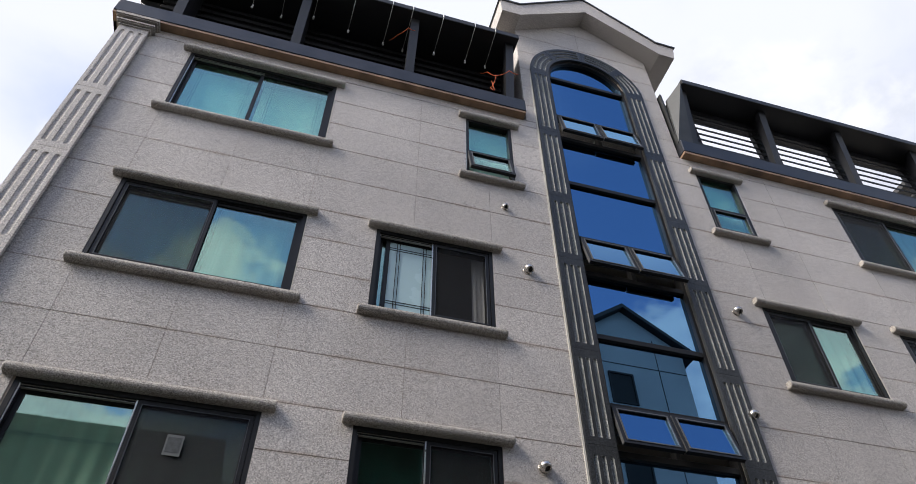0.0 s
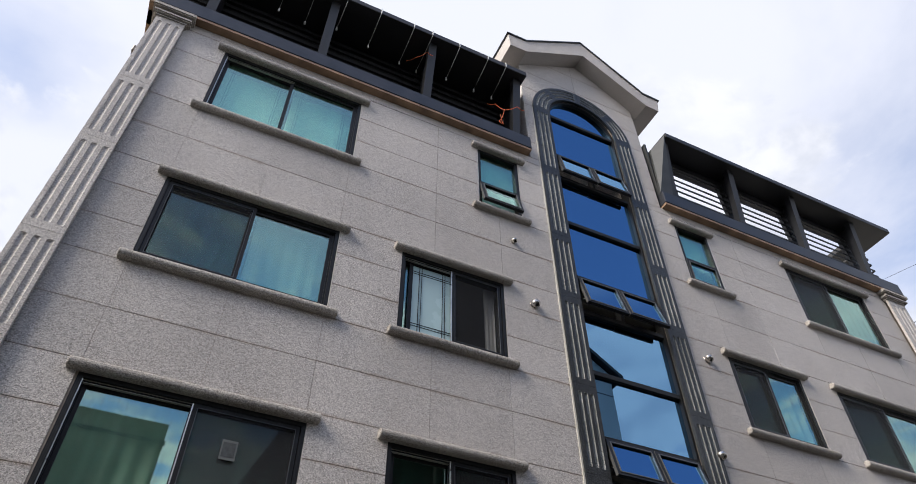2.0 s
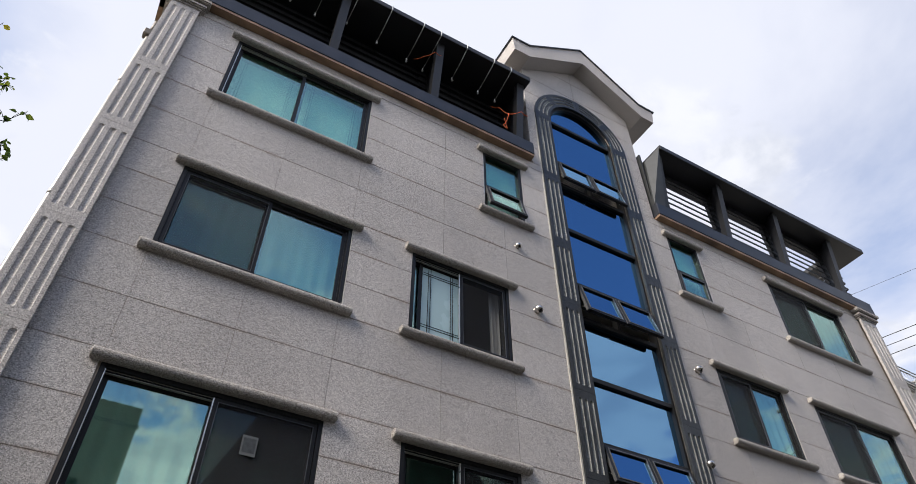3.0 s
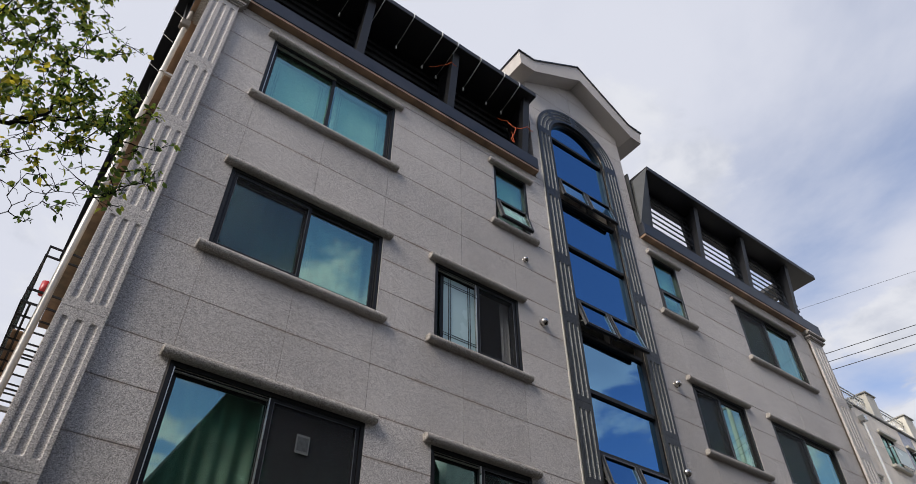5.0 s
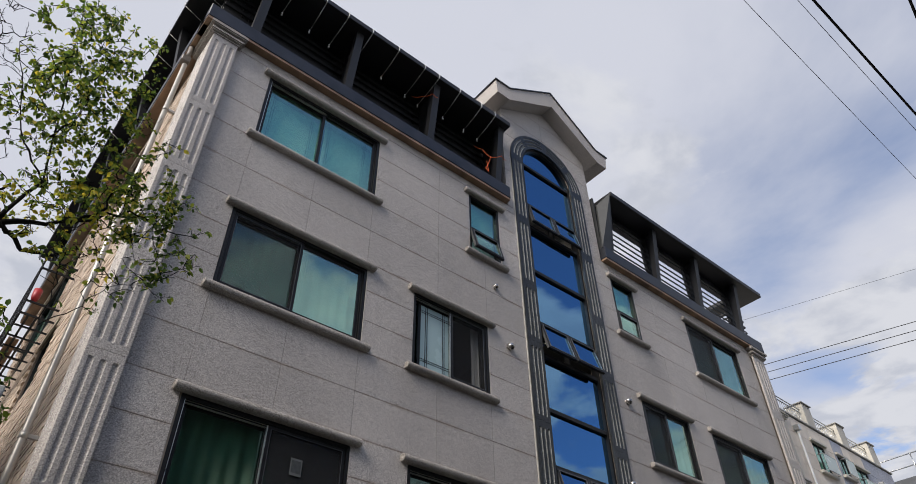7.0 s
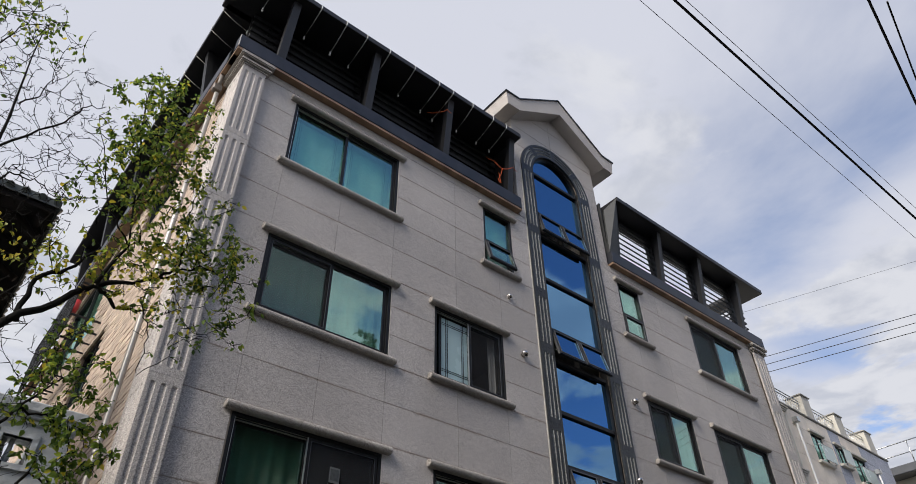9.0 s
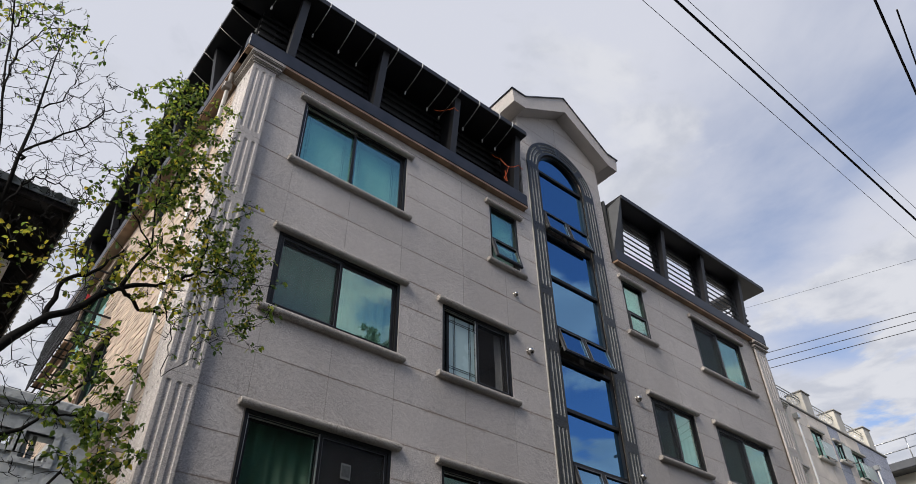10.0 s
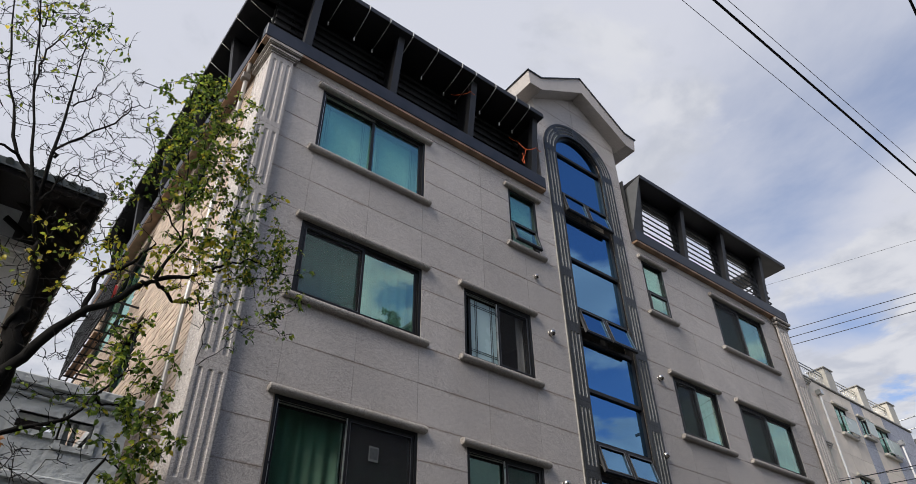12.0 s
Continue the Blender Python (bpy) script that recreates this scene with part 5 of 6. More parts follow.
def far_neighbour():
    h = thing("apartment_building", "cream stone apartment block with roof pillars and rails", "building")
    m = pose(12.25, 6.70, 0.16, 0, 0, 1.1)
    end = 7.3
    pillars = (-0.30, 1.98, 4.10, 6.20)

    def add(name, bm, material, parent=h, label=""):
        return part(name, bm, material, parent, label)

    def bx(*a):
        bm = bmesh.new()
        chamfer_box(bm, *a, 0.008)
        return bm
    bm = bmesh.new()
    rects = [(-0.1, end, -0.16, 10.1)]
    wins = [(1.70, 2.40, 8.76, 9.60), (3.20, 3.72, 9.02, 9.60), (4.25, 5.10, 8.70, 9.56), (1.70, 2.40, 6.6, 7.5), (4.25, 5.10, 6.6, 7.5)]
    for w in wins:
        rects = subtract(rects, w)
    for r in rects:
        box(bm, r[0], r[1], 0.03, 0.3, r[2], r[3])
    box(bm, -0.1, 0.1, 0.3, 9, 0, 10.1); box(bm, end - 0.2, end, 0.3, 9, 0, 10.1); box(bm, 0.1, end - 0.2, 8.8, 9, 0, 10.1)
    box(bm, 0.1, end - 0.2, 0.3, 8.8, 9.8, 10.0)
    add("wall", bm, CREAM)
    cols = [-0.1, 0.75, 1.70, 2.40, 3.05, 3.75, 4.25, 5.10, 6.10, end]
    rows = [4.2, 4.8, 5.4, 6.0, 6.6, 7.05, 7.5, 8.10, 8.70, 9.15, 9.60, 10.09]
    for z0, z1 in zip(rows, rows[1:]):
        for x0, x1 in zip(cols, cols[1:]):
            rs = [(x0 + 0.005, x1 - 0.005, z0 + 0.005, z1 - 0.005)]
            for w in wins:
                rs = subtract(rs, w)
            for piece in connected(rs) if rs else ():
                add("stone_slab", slab_mesh(piece, 0.0, 0.032), GREY_SLAB if x0 == 3.05 or (x0 > 5 and z0 > 7) else CREAM_SLAB)
    add("coping", bx(-0.14, end + 0.04, -0.04, 0.3, 10.115, 10.16), CONCRETE)
    for u in pillars:
        add("pillar", bx(u, u + 0.5, 0.0, 0.5, 10.16, 10.90), CREAM)
        add("pillar_cap", bx(u - 0.04, u + 0.54, -0.04, 0.54, 10.90, 10.94), CONCRETE)
    for z in (10.62, 10.72):
        bm = bmesh.new()
        tube(bm, [(0.3, 0.12, z), (end - 0.6, 0.12, z)], 0.018, 6)
        add("rail", bm, SILVER)
    for k in range(48):
        u = 0.4 + k * 0.125
        if not any(p < u < p + 0.5 for p in pillars):
            bm = bmesh.new()
            tube(bm, [(u, 0.12, 10.16), (u, 0.12, 10.62)], 0.006, 5)
            add("baluster", bm, SILVER)
    for x0, x1, z0, z1 in wins:
        bm = bmesh.new()
        ring(bm, x0, x1, z0, z1, 0.035, 0.008, 0.06)
        box(bm, (x0 + x1) / 2 - 0.02, (x0 + x1) / 2 + 0.02, 0.012, 0.05, z0, z1)
        w = add("window", bm, BLACK_FRAME)
        bm = bmesh.new()
        box(bm, x0 + 0.03, x1 - 0.03, 0.026, 0.031, z0 + 0.03, z1 - 0.03)
        add("pane", bm, TEAL_GLASS, w).visible_shadow = False
        bm = bmesh.new()
        box(bm, x0, x1, 0.075, 0.085, z0, z1)
        add("blind", bm, CURTAIN, w)
        add("lintel", bx(x0 - 0.1, x1 + 0.1, -0.08, 0.0, z1 + 0.01, z1 + 0.08), CREAM)
        add("sill", bx(x0 - 0.1, x1 + 0.1, -0.10, 0.0, z0 - 0.09, z0 - 0.01), CREAM)
        b = add("balcony_glass", bx(x0 + 0.12, x1 + 0.12, -0.16, -0.15, z0 + 0.02, z0 + 0.48), MILK, h, "milky glass balcony panel")
        bm = bmesh.new()
        tube(bm, [(x0 + 0.1, 0, z0 + 0.02), (x0 + 0.12, -0.155, z0 + 0.02), (x1 + 0.12, -0.155, z0 + 0.02), (x1 + 0.1, 0, z0 + 0.02)], 0.012, 5)
        add("rail", bm, SILVER, b)
        bm = bmesh.new()
        tube(bm, [(x0 + 0.1, 0, z0 + 0.49), (x0 + 0.12, -0.155, z0 + 0.49), (x1 + 0.12, -0.155, z0 + 0.49), (x1 + 0.1, 0, z0 + 0.49)], 0.012, 5)
        add("rail", bm, SILVER, b)
    for u, z in ((0.85, 9.65), (5.80, 9.30)):
        add("hopper", bx(u - 0.08, u + 0.08, -0.16, 0.0, z, z + 0.15), SILVER)
        bm = bmesh.new()
        tube(bm, [(u, -0.07, 0), (u, -0.07, z)], 0.028, 10)
        add("downpipe", bm, WHITE_PIPE)
    for u, s in ((1.15, 1), (1.40, -1), (1.60, 1), (2.9, 1), (3.2, -1), (3.45, 1)):
        bm = bmesh.new()
        tube(bm, [(u + s * 0.09 * math.sin(k * 0.75) * (1 - k / 12), 0.11, 10.22 + 0.035 * k) for k in range(10)], [0.018 - 0.001 * k for k in range(10)], 5)
        add("ornament", bm, WHITE_PIPE, h, "white scroll ornament")
    # ribbed strip and its stepped caps
    for k in range(5):
        add("rib", bx(-0.08 + k * 0.1, -0.02 + k * 0.1, -0.03, 0.0, 3.0, 9.8), CREAM)
    for z in (9.86, 8.0):
        bm = bmesh.new()
        for s in range(3):
            box(bm, -0.12 - s * 0.03, 0.46 + s * 0.03, -0.05 - s * 0.03, 0.0, z + s * 0.05, z + 0.035 + s * 0.05)
        add("moulding", bm, CREAM)
    h.matrix_world = m


far_neighbour()


def end_house():
    h = thing("house", "low house with a grey eave far down the street", "house")
    bm = bmesh.new()
    box(bm, 21.5, 30, 5.6, 14, 0, 10.2)
    part("wall", bm, CREAM, h)
    bm = bmesh.new()
    chamfer_box(bm, 20.9, 30.5, 5.0, 14.5, 10.2, 10.5, 0.03)
    part("roof", bm, FLASHING, h)
    for k in range(7):
        bm = bmesh.new()
        tube(bm, [(21.2, 5.3 + 1.2 * k, 10.5), (21.2, 5.3 + 1.2 * k, 11.35)], 0.02, 6)
        part("rail_post", bm, SILVER, h)
    for z in (10.95, 11.35):
        bm = bmesh.new()
        tube(bm, [(30.0, 5.3, z), (21.2, 5.3, z), (21.2, 12.5, z)], 0.022, 6)
        part("rail", bm, SILVER, h)


end_house()

# ---- neighbour on the left: stucco balcony and a timber eave ----
STUCCO = paint("grey_stucco", (0.48, 0.50, 0.50), 0.9, 0, 0.10, 1.1, 0.8, 0.05, relief=0.02)
WHITE_WALL = paint("white_wall", (0.62, 0.61, 0.58), 0.9, 0, 0.08, 1.5, 0.3)
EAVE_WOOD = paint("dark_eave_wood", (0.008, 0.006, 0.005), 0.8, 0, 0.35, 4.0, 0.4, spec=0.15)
ROOF_TILE = paint("green_grey_tile", (0.075, 0.085, 0.078), 0.55, 0, 0.3, 5.0, 0.5)


def left_neighbour():
    h = thing("villa", "grey stucco villa with moulded balcony and dark timber eaves", "house")
    x1, y0, top = -5.06, 5.5, 4.33
    rects = subtract(subtract([(-11, x1, 0, top - 0.1)], (-6.00, -5.68, 3.85, 4.00)), (-5.60, -5.36, 3.77, 4.01))
    for group in connected(rects):
        part("balcony_wall", slab_mesh(group, y0 + 0.05, y0 + 0.25), STUCCO, h)
    bm = bmesh.new()
    box(bm, x1 - 0.2, x1, y0 + 0.25, 11, 0, top - 0.1)
    part("side_wall", bm, STUCCO, h)
    bm = bmesh.new()
    box(bm, -11, x1 - 0.2, 5.75, 7.4, 3.0, 3.2)
    part("balcony_floor", bm, STUCCO, h)
    for k, (z0, z1, o) in enumerate(((top - 0.1, top, 0.07), (top - 0.15, top - 0.1, 0.04), (top - 0.20, top - 0.15, 0.02), (3.40, 3.47, 0.04))):
        bm = bmesh.new()
        chamfer_box(bm, -11, x1 + o, y0 - o + 0.05, y0 + 0.28, z0, z1, 0.012)
        box(bm, x1 - 0.2, x1 + o - 0.002, y0 + 0.28, 11, z0 + 0.001, z1 - 0.001)
        part("moulding", bm, STUCCO, h)
    for a, b, z0, z1, posts in ((-6.00, -5.68, 3.85, 4.00, ()), (-5.60, -5.36, 3.77, 4.01, (-5.565, -5.50))):
        bm = bmesh.new()
        ring(bm, a - 0.05, b + 0.05, z0 - 0.05, z1 + 0.05, 0.05, y0 + 0.03, y0 + 0.1)
        part("opening_frame", bm, STUCCO, h)
        for u in posts:
            bm = bmesh.new()
            tube(bm, [(u, y0 + 0.14, z0), (u, y0 + 0.14, z0 + 0.08), (u, y0 + 0.14, z0 + 0.16), (u, y0 + 0.14, z1)], [0.02, 0.03, 0.02, 0.022], 8)
            part("baluster", bm, STUCCO, h)
    bm = bmesh.new()
    box(bm, -11, -6.40, 7.45, 14, 3.2, 6.8)
    box(bm, -11, x1 - 0.2, 11, 14, 0, 3.2)
    part("upper_wall", bm, WHITE_WALL, h)
    # Added dark sheet, no door known here; it makes the balcony opening read dark.
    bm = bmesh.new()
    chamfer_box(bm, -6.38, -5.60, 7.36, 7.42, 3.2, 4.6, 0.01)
    part("dark_backing", bm, EAVE_WOOD, h, "dark sheet added so the balcony opening reads dark")
    bm = bmesh.new()
    for z, o in ((6.45, 0.03), (6.52, 0.06), (6.60, 0.10)):
        box(bm, -11, -6.40 + o, 7.45 - o, 14, z, z + 0.06)
    part("cornice", bm, WHITE_WALL, h)
    # timber eave: boards on rafters, tiles on top
    e0, e1, ex = 6.22, 14.8, -5.97
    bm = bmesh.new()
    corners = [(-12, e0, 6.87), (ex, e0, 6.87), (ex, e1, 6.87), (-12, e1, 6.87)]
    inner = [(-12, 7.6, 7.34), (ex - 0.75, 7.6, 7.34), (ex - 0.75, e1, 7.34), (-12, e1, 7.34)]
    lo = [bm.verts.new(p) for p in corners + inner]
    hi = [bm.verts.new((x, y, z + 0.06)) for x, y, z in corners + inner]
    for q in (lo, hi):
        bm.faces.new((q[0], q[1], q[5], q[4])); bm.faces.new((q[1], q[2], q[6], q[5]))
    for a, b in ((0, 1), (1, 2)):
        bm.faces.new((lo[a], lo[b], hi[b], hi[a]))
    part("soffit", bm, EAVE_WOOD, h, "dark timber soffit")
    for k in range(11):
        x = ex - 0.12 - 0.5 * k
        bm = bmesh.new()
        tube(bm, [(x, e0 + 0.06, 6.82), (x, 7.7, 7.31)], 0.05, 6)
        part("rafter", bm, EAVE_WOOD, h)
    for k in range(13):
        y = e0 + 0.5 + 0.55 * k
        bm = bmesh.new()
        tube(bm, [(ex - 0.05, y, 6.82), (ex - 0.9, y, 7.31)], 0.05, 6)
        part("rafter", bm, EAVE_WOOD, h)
    bm = bmesh.new()
    v = [bm.verts.new(p) for p in ((-12, e0 - 0.03, 6.94), (ex + 0.03, e0 - 0.03, 6.94), (ex + 0.03, e1, 6.94), (-12, e1, 6.94), (-12, 9.8, 8.89), (-8.5, 9.8, 8.89), (-8.5, e1, 8.89), (-12, e1, 8.89))]
    w = [bm.verts.new(p.co + Vector((0, 0, 0.1))) for p in v]
    for q in (v, w):
        bm.faces.new((q[0], q[1], q[5], q[4])); bm.faces.new((q[1], q[2], q[6], q[5])); bm.faces.new((q[4], q[5], q[6], q[7]))
    for a, b in ((0, 1), (1, 2)):
        bm.faces.new((v[a], v[b], w[b], w[a]))
    roof = part("roof", bm, ROOF_TILE, h)
    for k in range(34):
        x = ex - 0.02 - k * 0.17
        run = min(0.55, 0.17 * k + 0.08)
        bm = bmesh.new()
        tube(bm, [(x, e0 - 0.05, 6.995), (x, e0 - 0.05 + run, 6.995 + 0.54 * run)], 0.045, 8)
        part("tile", bm, ROOF_TILE, roof)
    for k in range(44):
        y = e0 + 0.12 + k * 0.17
        run = min(0.55, 0.17 * k + 0.12)
        bm = bmesh.new()
        tube(bm, [(ex + 0.05, y, 6.995), (ex + 0.05 - run, y, 6.995 + 0.54 * run)], 0.045, 8)
        part("tile", bm, ROOF_TILE, roof)


left_neighbour()

# ---- houses across the street, seen in the glass, plus unseen sky blocks ----
OLIVE_RENDER = paint("olive_render", (0.22, 0.23, 0.20), 0.9, 0, 0.2, 0.8)
PALE_RENDER = paint("pale_render", (0.42, 0.44, 0.45), 0.9, 0, 0.1, 0.8)


def opposite_houses():
    a = thing("gabled_building", "pale rendered building with a dark gable roof", "building")
    bm = bmesh.new()
    prof = [(8.7, 0), (13.3, 0), (13.3, 17.45), (10.98, 19.0), (8.7, 17.45)]
    f = [bm.verts.new((x, -6.0, z)) for x, z in prof]
    g = [bm.verts.new((x, -16.0, z)) for x, z in prof]
    for k in range(5):
        bm.faces.new((f[k], f[(k + 1) % 5], g[(k + 1) % 5], g[k]))
    bm.faces.new(f); bm.faces.new(g[::-1])
    part("wall", bm, PALE_RENDER, a)
    bm = bmesh.new()
    for s in (-1, 1):
        q = [bm.verts.new((10.98 + s * x, y, z)) for x, z in ((0, 19.02), (2.75, 17.18), (2.75, 17.34), (0, 19.20)) for y in (-5.7, -16.2)]
        for i in ((0, 1, 3, 2), (2, 3, 5, 4), (4, 5, 7, 6), (6, 7, 1, 0), (0, 2, 4, 6), (1, 3, 5, 7)):
            bm.faces.new([q[j] for j in i])
    part("roof", bm, CANOPY, a)
    for x0, x1, z0, z1 in ((9.95, 10.95, 14.7, 16.0), (9.95, 10.95, 11.6, 12.9)):
        bm = bmesh.new()
        ring(bm, x0, x1, z0, z1, 0.07, -6.05, -5.95)
        w = part("window", bm, BLACK_FRAME, a)
        bm = bmesh.new()
        box(bm, x0 + 0.05, x1 - 0.05, -6.02, -5.99, z0 + 0.05, z1 - 0.05)
        part("pane", bm, BLACK, w)
    bm = bmesh.new()
    bm.free()
    for q in ((8.7, 13.3, 16.4, 16.43), (8.7, 13.3, 13.6, 13.63), (12.1, 12.13, 8, 17.8)):
        bm = bmesh.new()
        box(bm, q[0], q[1], -6.012, -5.99, q[2], q[3])
        part("joint", bm, BLACK, a)
    b = thing("flat_building", "plain rendered flat-roofed building across the street", "building")
    bm = bmesh.new()
    box(bm, -8.5, -2.42, -16, -6, 0, 11.3)
    part("wall", bm, OLIVE_RENDER, b)
    for z in (10.7, 7.3, 4.4):
        bm = bmesh.new()
        chamfer_box(bm, -8.55, -2.37, -6.06, -5.99, z, z + 0.12, 0.01)
        part("band", bm, FLASHING, b)
    for x in (-7.3, -4.6):
        for z in (2.2, 5.0, 7.8):
            bm = bmesh.new()
            ring(bm, x, x + 1.3, z, z + 1.3, 0.07, -6.04, -5.95)
            w = part("window", bm, BLACK_FRAME, b)
            bm = bmesh.new()
            box(bm, x + 0.05, x + 1.25, -6.02, -5.99, z + 0.05, z + 1.25)
            part("pane", bm, BLACK, w)
    # Two unseen blocks added to cut low sky light on the lower front.
    for x0, x1, top in ((-31.0, -8.8, 10.8), (13.7, 36.0, 10.2)):
        r = thing("sky_block", "unseen plain block added across the street to darken the lower front", "house", "houses across the street")
        bm = bmesh.new()
        box(bm, x0, x1, -15, -6.4, 0, top)
        part("wall", bm, PALE_RENDER, r)
        bm = bmesh.new()
        chamfer_box(bm, x0 - 0.1, x1 + 0.1, -15.1, -6.25, top, top + 0.14, 0.02)
        part("coping", bm, FLASHING, r)
    c = thing("steep_house", "house with a steep dark roof across the street", "house")
    bm = bmesh.new()
    prof = [(-0.9, 0), (8.4, 0), (8.4, 11.6), (7.8, 12.6), (0.95, 12.6), (-0.9, 8.6)]
    f = [bm.verts.new((x, -6.0, z)) for x, z in prof]
    g = [bm.verts.new((x, -15.0, z)) for x, z in prof]
    for k in range(6):
        bm.faces.new((f[k], f[(k + 1) % 6], g[(k + 1) % 6], g[k]))
    bm.faces.new(f); bm.faces.new(g[::-1])
    part("body", bm, EAVE_WOOD, c)


opposite_houses()


# ---- trees ----
BARK = paint("bark", (0.011, 0.010, 0.009), 0.9, 0, 0.35, 14, 1.0, spec=0.15)


def leaf_material(name, stops):
    m, N, L, b = shader(name)
    geo = N.new("ShaderNodeNewGeometry")
    ramp = N.new("ShaderNodeValToRGB")
    ramp.color_ramp.elements[0].color, ramp.color_ramp.elements[1].color = (*stops[0], 1), (*stops[-1], 1)
    for k, c in enumerate(stops[1:-1]):
        e = ramp.color_ramp.elements.new((k + 1) / (len(stops) - 1))
        e.color = (*c, 1)
    L.new(geo.outputs["Random Per Island"], ramp.inputs[0])
    L.new(ramp.outputs[0], b.inputs["Base Color"])
    b.inputs["Roughness"].default_value = 0.45
    out = N["Material Output"]
    tl, mx = N.new("ShaderNodeBsdfTranslucent"), N.new("ShaderNodeMixShader")
    mx.inputs[0].default_value = 0.6
    L.new(ramp.outputs[0], tl.inputs["Color"])
    L.new(b.outputs[0], mx.inputs[1]); L.new(tl.outputs[0], mx.inputs[2]); L.new(mx.outputs[0], out.inputs["Surface"])
    return m


LEAF = leaf_material("leaf", ((0.045, 0.08, 0.018), (0.075, 0.13, 0.026), (0.115, 0.185, 0.032), (0.165, 0.25, 0.040), (0.27, 0.35, 0.048), (0.42, 0.44, 0.055)))
DARK_LEAF = leaf_material("dark_leaf", ((0.02, 0.045, 0.012), (0.035, 0.07, 0.015), (0.05, 0.09, 0.02)))
YELLOW_LEAF = leaf_material("yellow_leaf", ((0.16, 0.25, 0.04), (0.40, 0.42, 0.05), (0.58, 0.50, 0.05), (0.66, 0.52, 0.06)))
DRY_LEAF = leaf_material("dry_leaf", ((0.42, 0.17, 0.04), (0.50, 0.24, 0.06), (0.34, 0.13, 0.04)))


def add_leaf(verts, faces, p, way, size, rnd):
    """A pointed leaf, folded along its rib and hanging a little."""
    way = (way + Vector((0, 0, -0.45))).normalized()
    side = way.cross(Vector((rnd.uniform(-1, 1), rnd.uniform(-1, 1), rnd.uniform(0.2, 1)))).normalized()
    up = side.cross(way)
    w, n = size * 0.29, len(verts)
    mid1, mid2, tip = p + way * size * 0.3, p + way * size * 0.65, p + way * size - up * size * 0.14
    fold = up * size * 0.09
    verts += [p, mid1, mid2, tip, mid1 + side * w + fold, mid2 + side * w * 0.8 + fold, mid1 - side * w + fold, mid2 - side * w * 0.8 + fold]
    faces += [(n, n + 4, n + 1), (n + 1, n + 4, n + 5, n + 2), (n + 2, n + 5, n + 3), (n, n + 1, n + 6), (n + 1, n + 2, n + 7, n + 6), (n + 2, n + 3, n + 7)]


def jitter(rnd, r, up=1.0):
    return Vector((rnd.uniform(-r, r), rnd.uniform(-r, r), rnd.uniform(-r, r) * up))


def thin_tube(verts, faces, pts, radii):
    """A three-sided twig."""
    prev = None
    for k, p in enumerate(pts):
        d = (pts[min(k + 1, len(pts) - 1)] - pts[max(k - 1, 0)]).normalized()
        u = d.orthogonal().normalized()
        w = d.cross(u)
        n = len(verts)
        verts += [p + (u * math.cos(a) + w * math.sin(a)) * radii[k] for a in (0.0, 2.094, 4.189)]
        if prev is not None:
            faces += [(prev + s, prev + (s + 1) % 3, n + (s + 1) % 3, n + s) for s in range(3)]
        prev = n


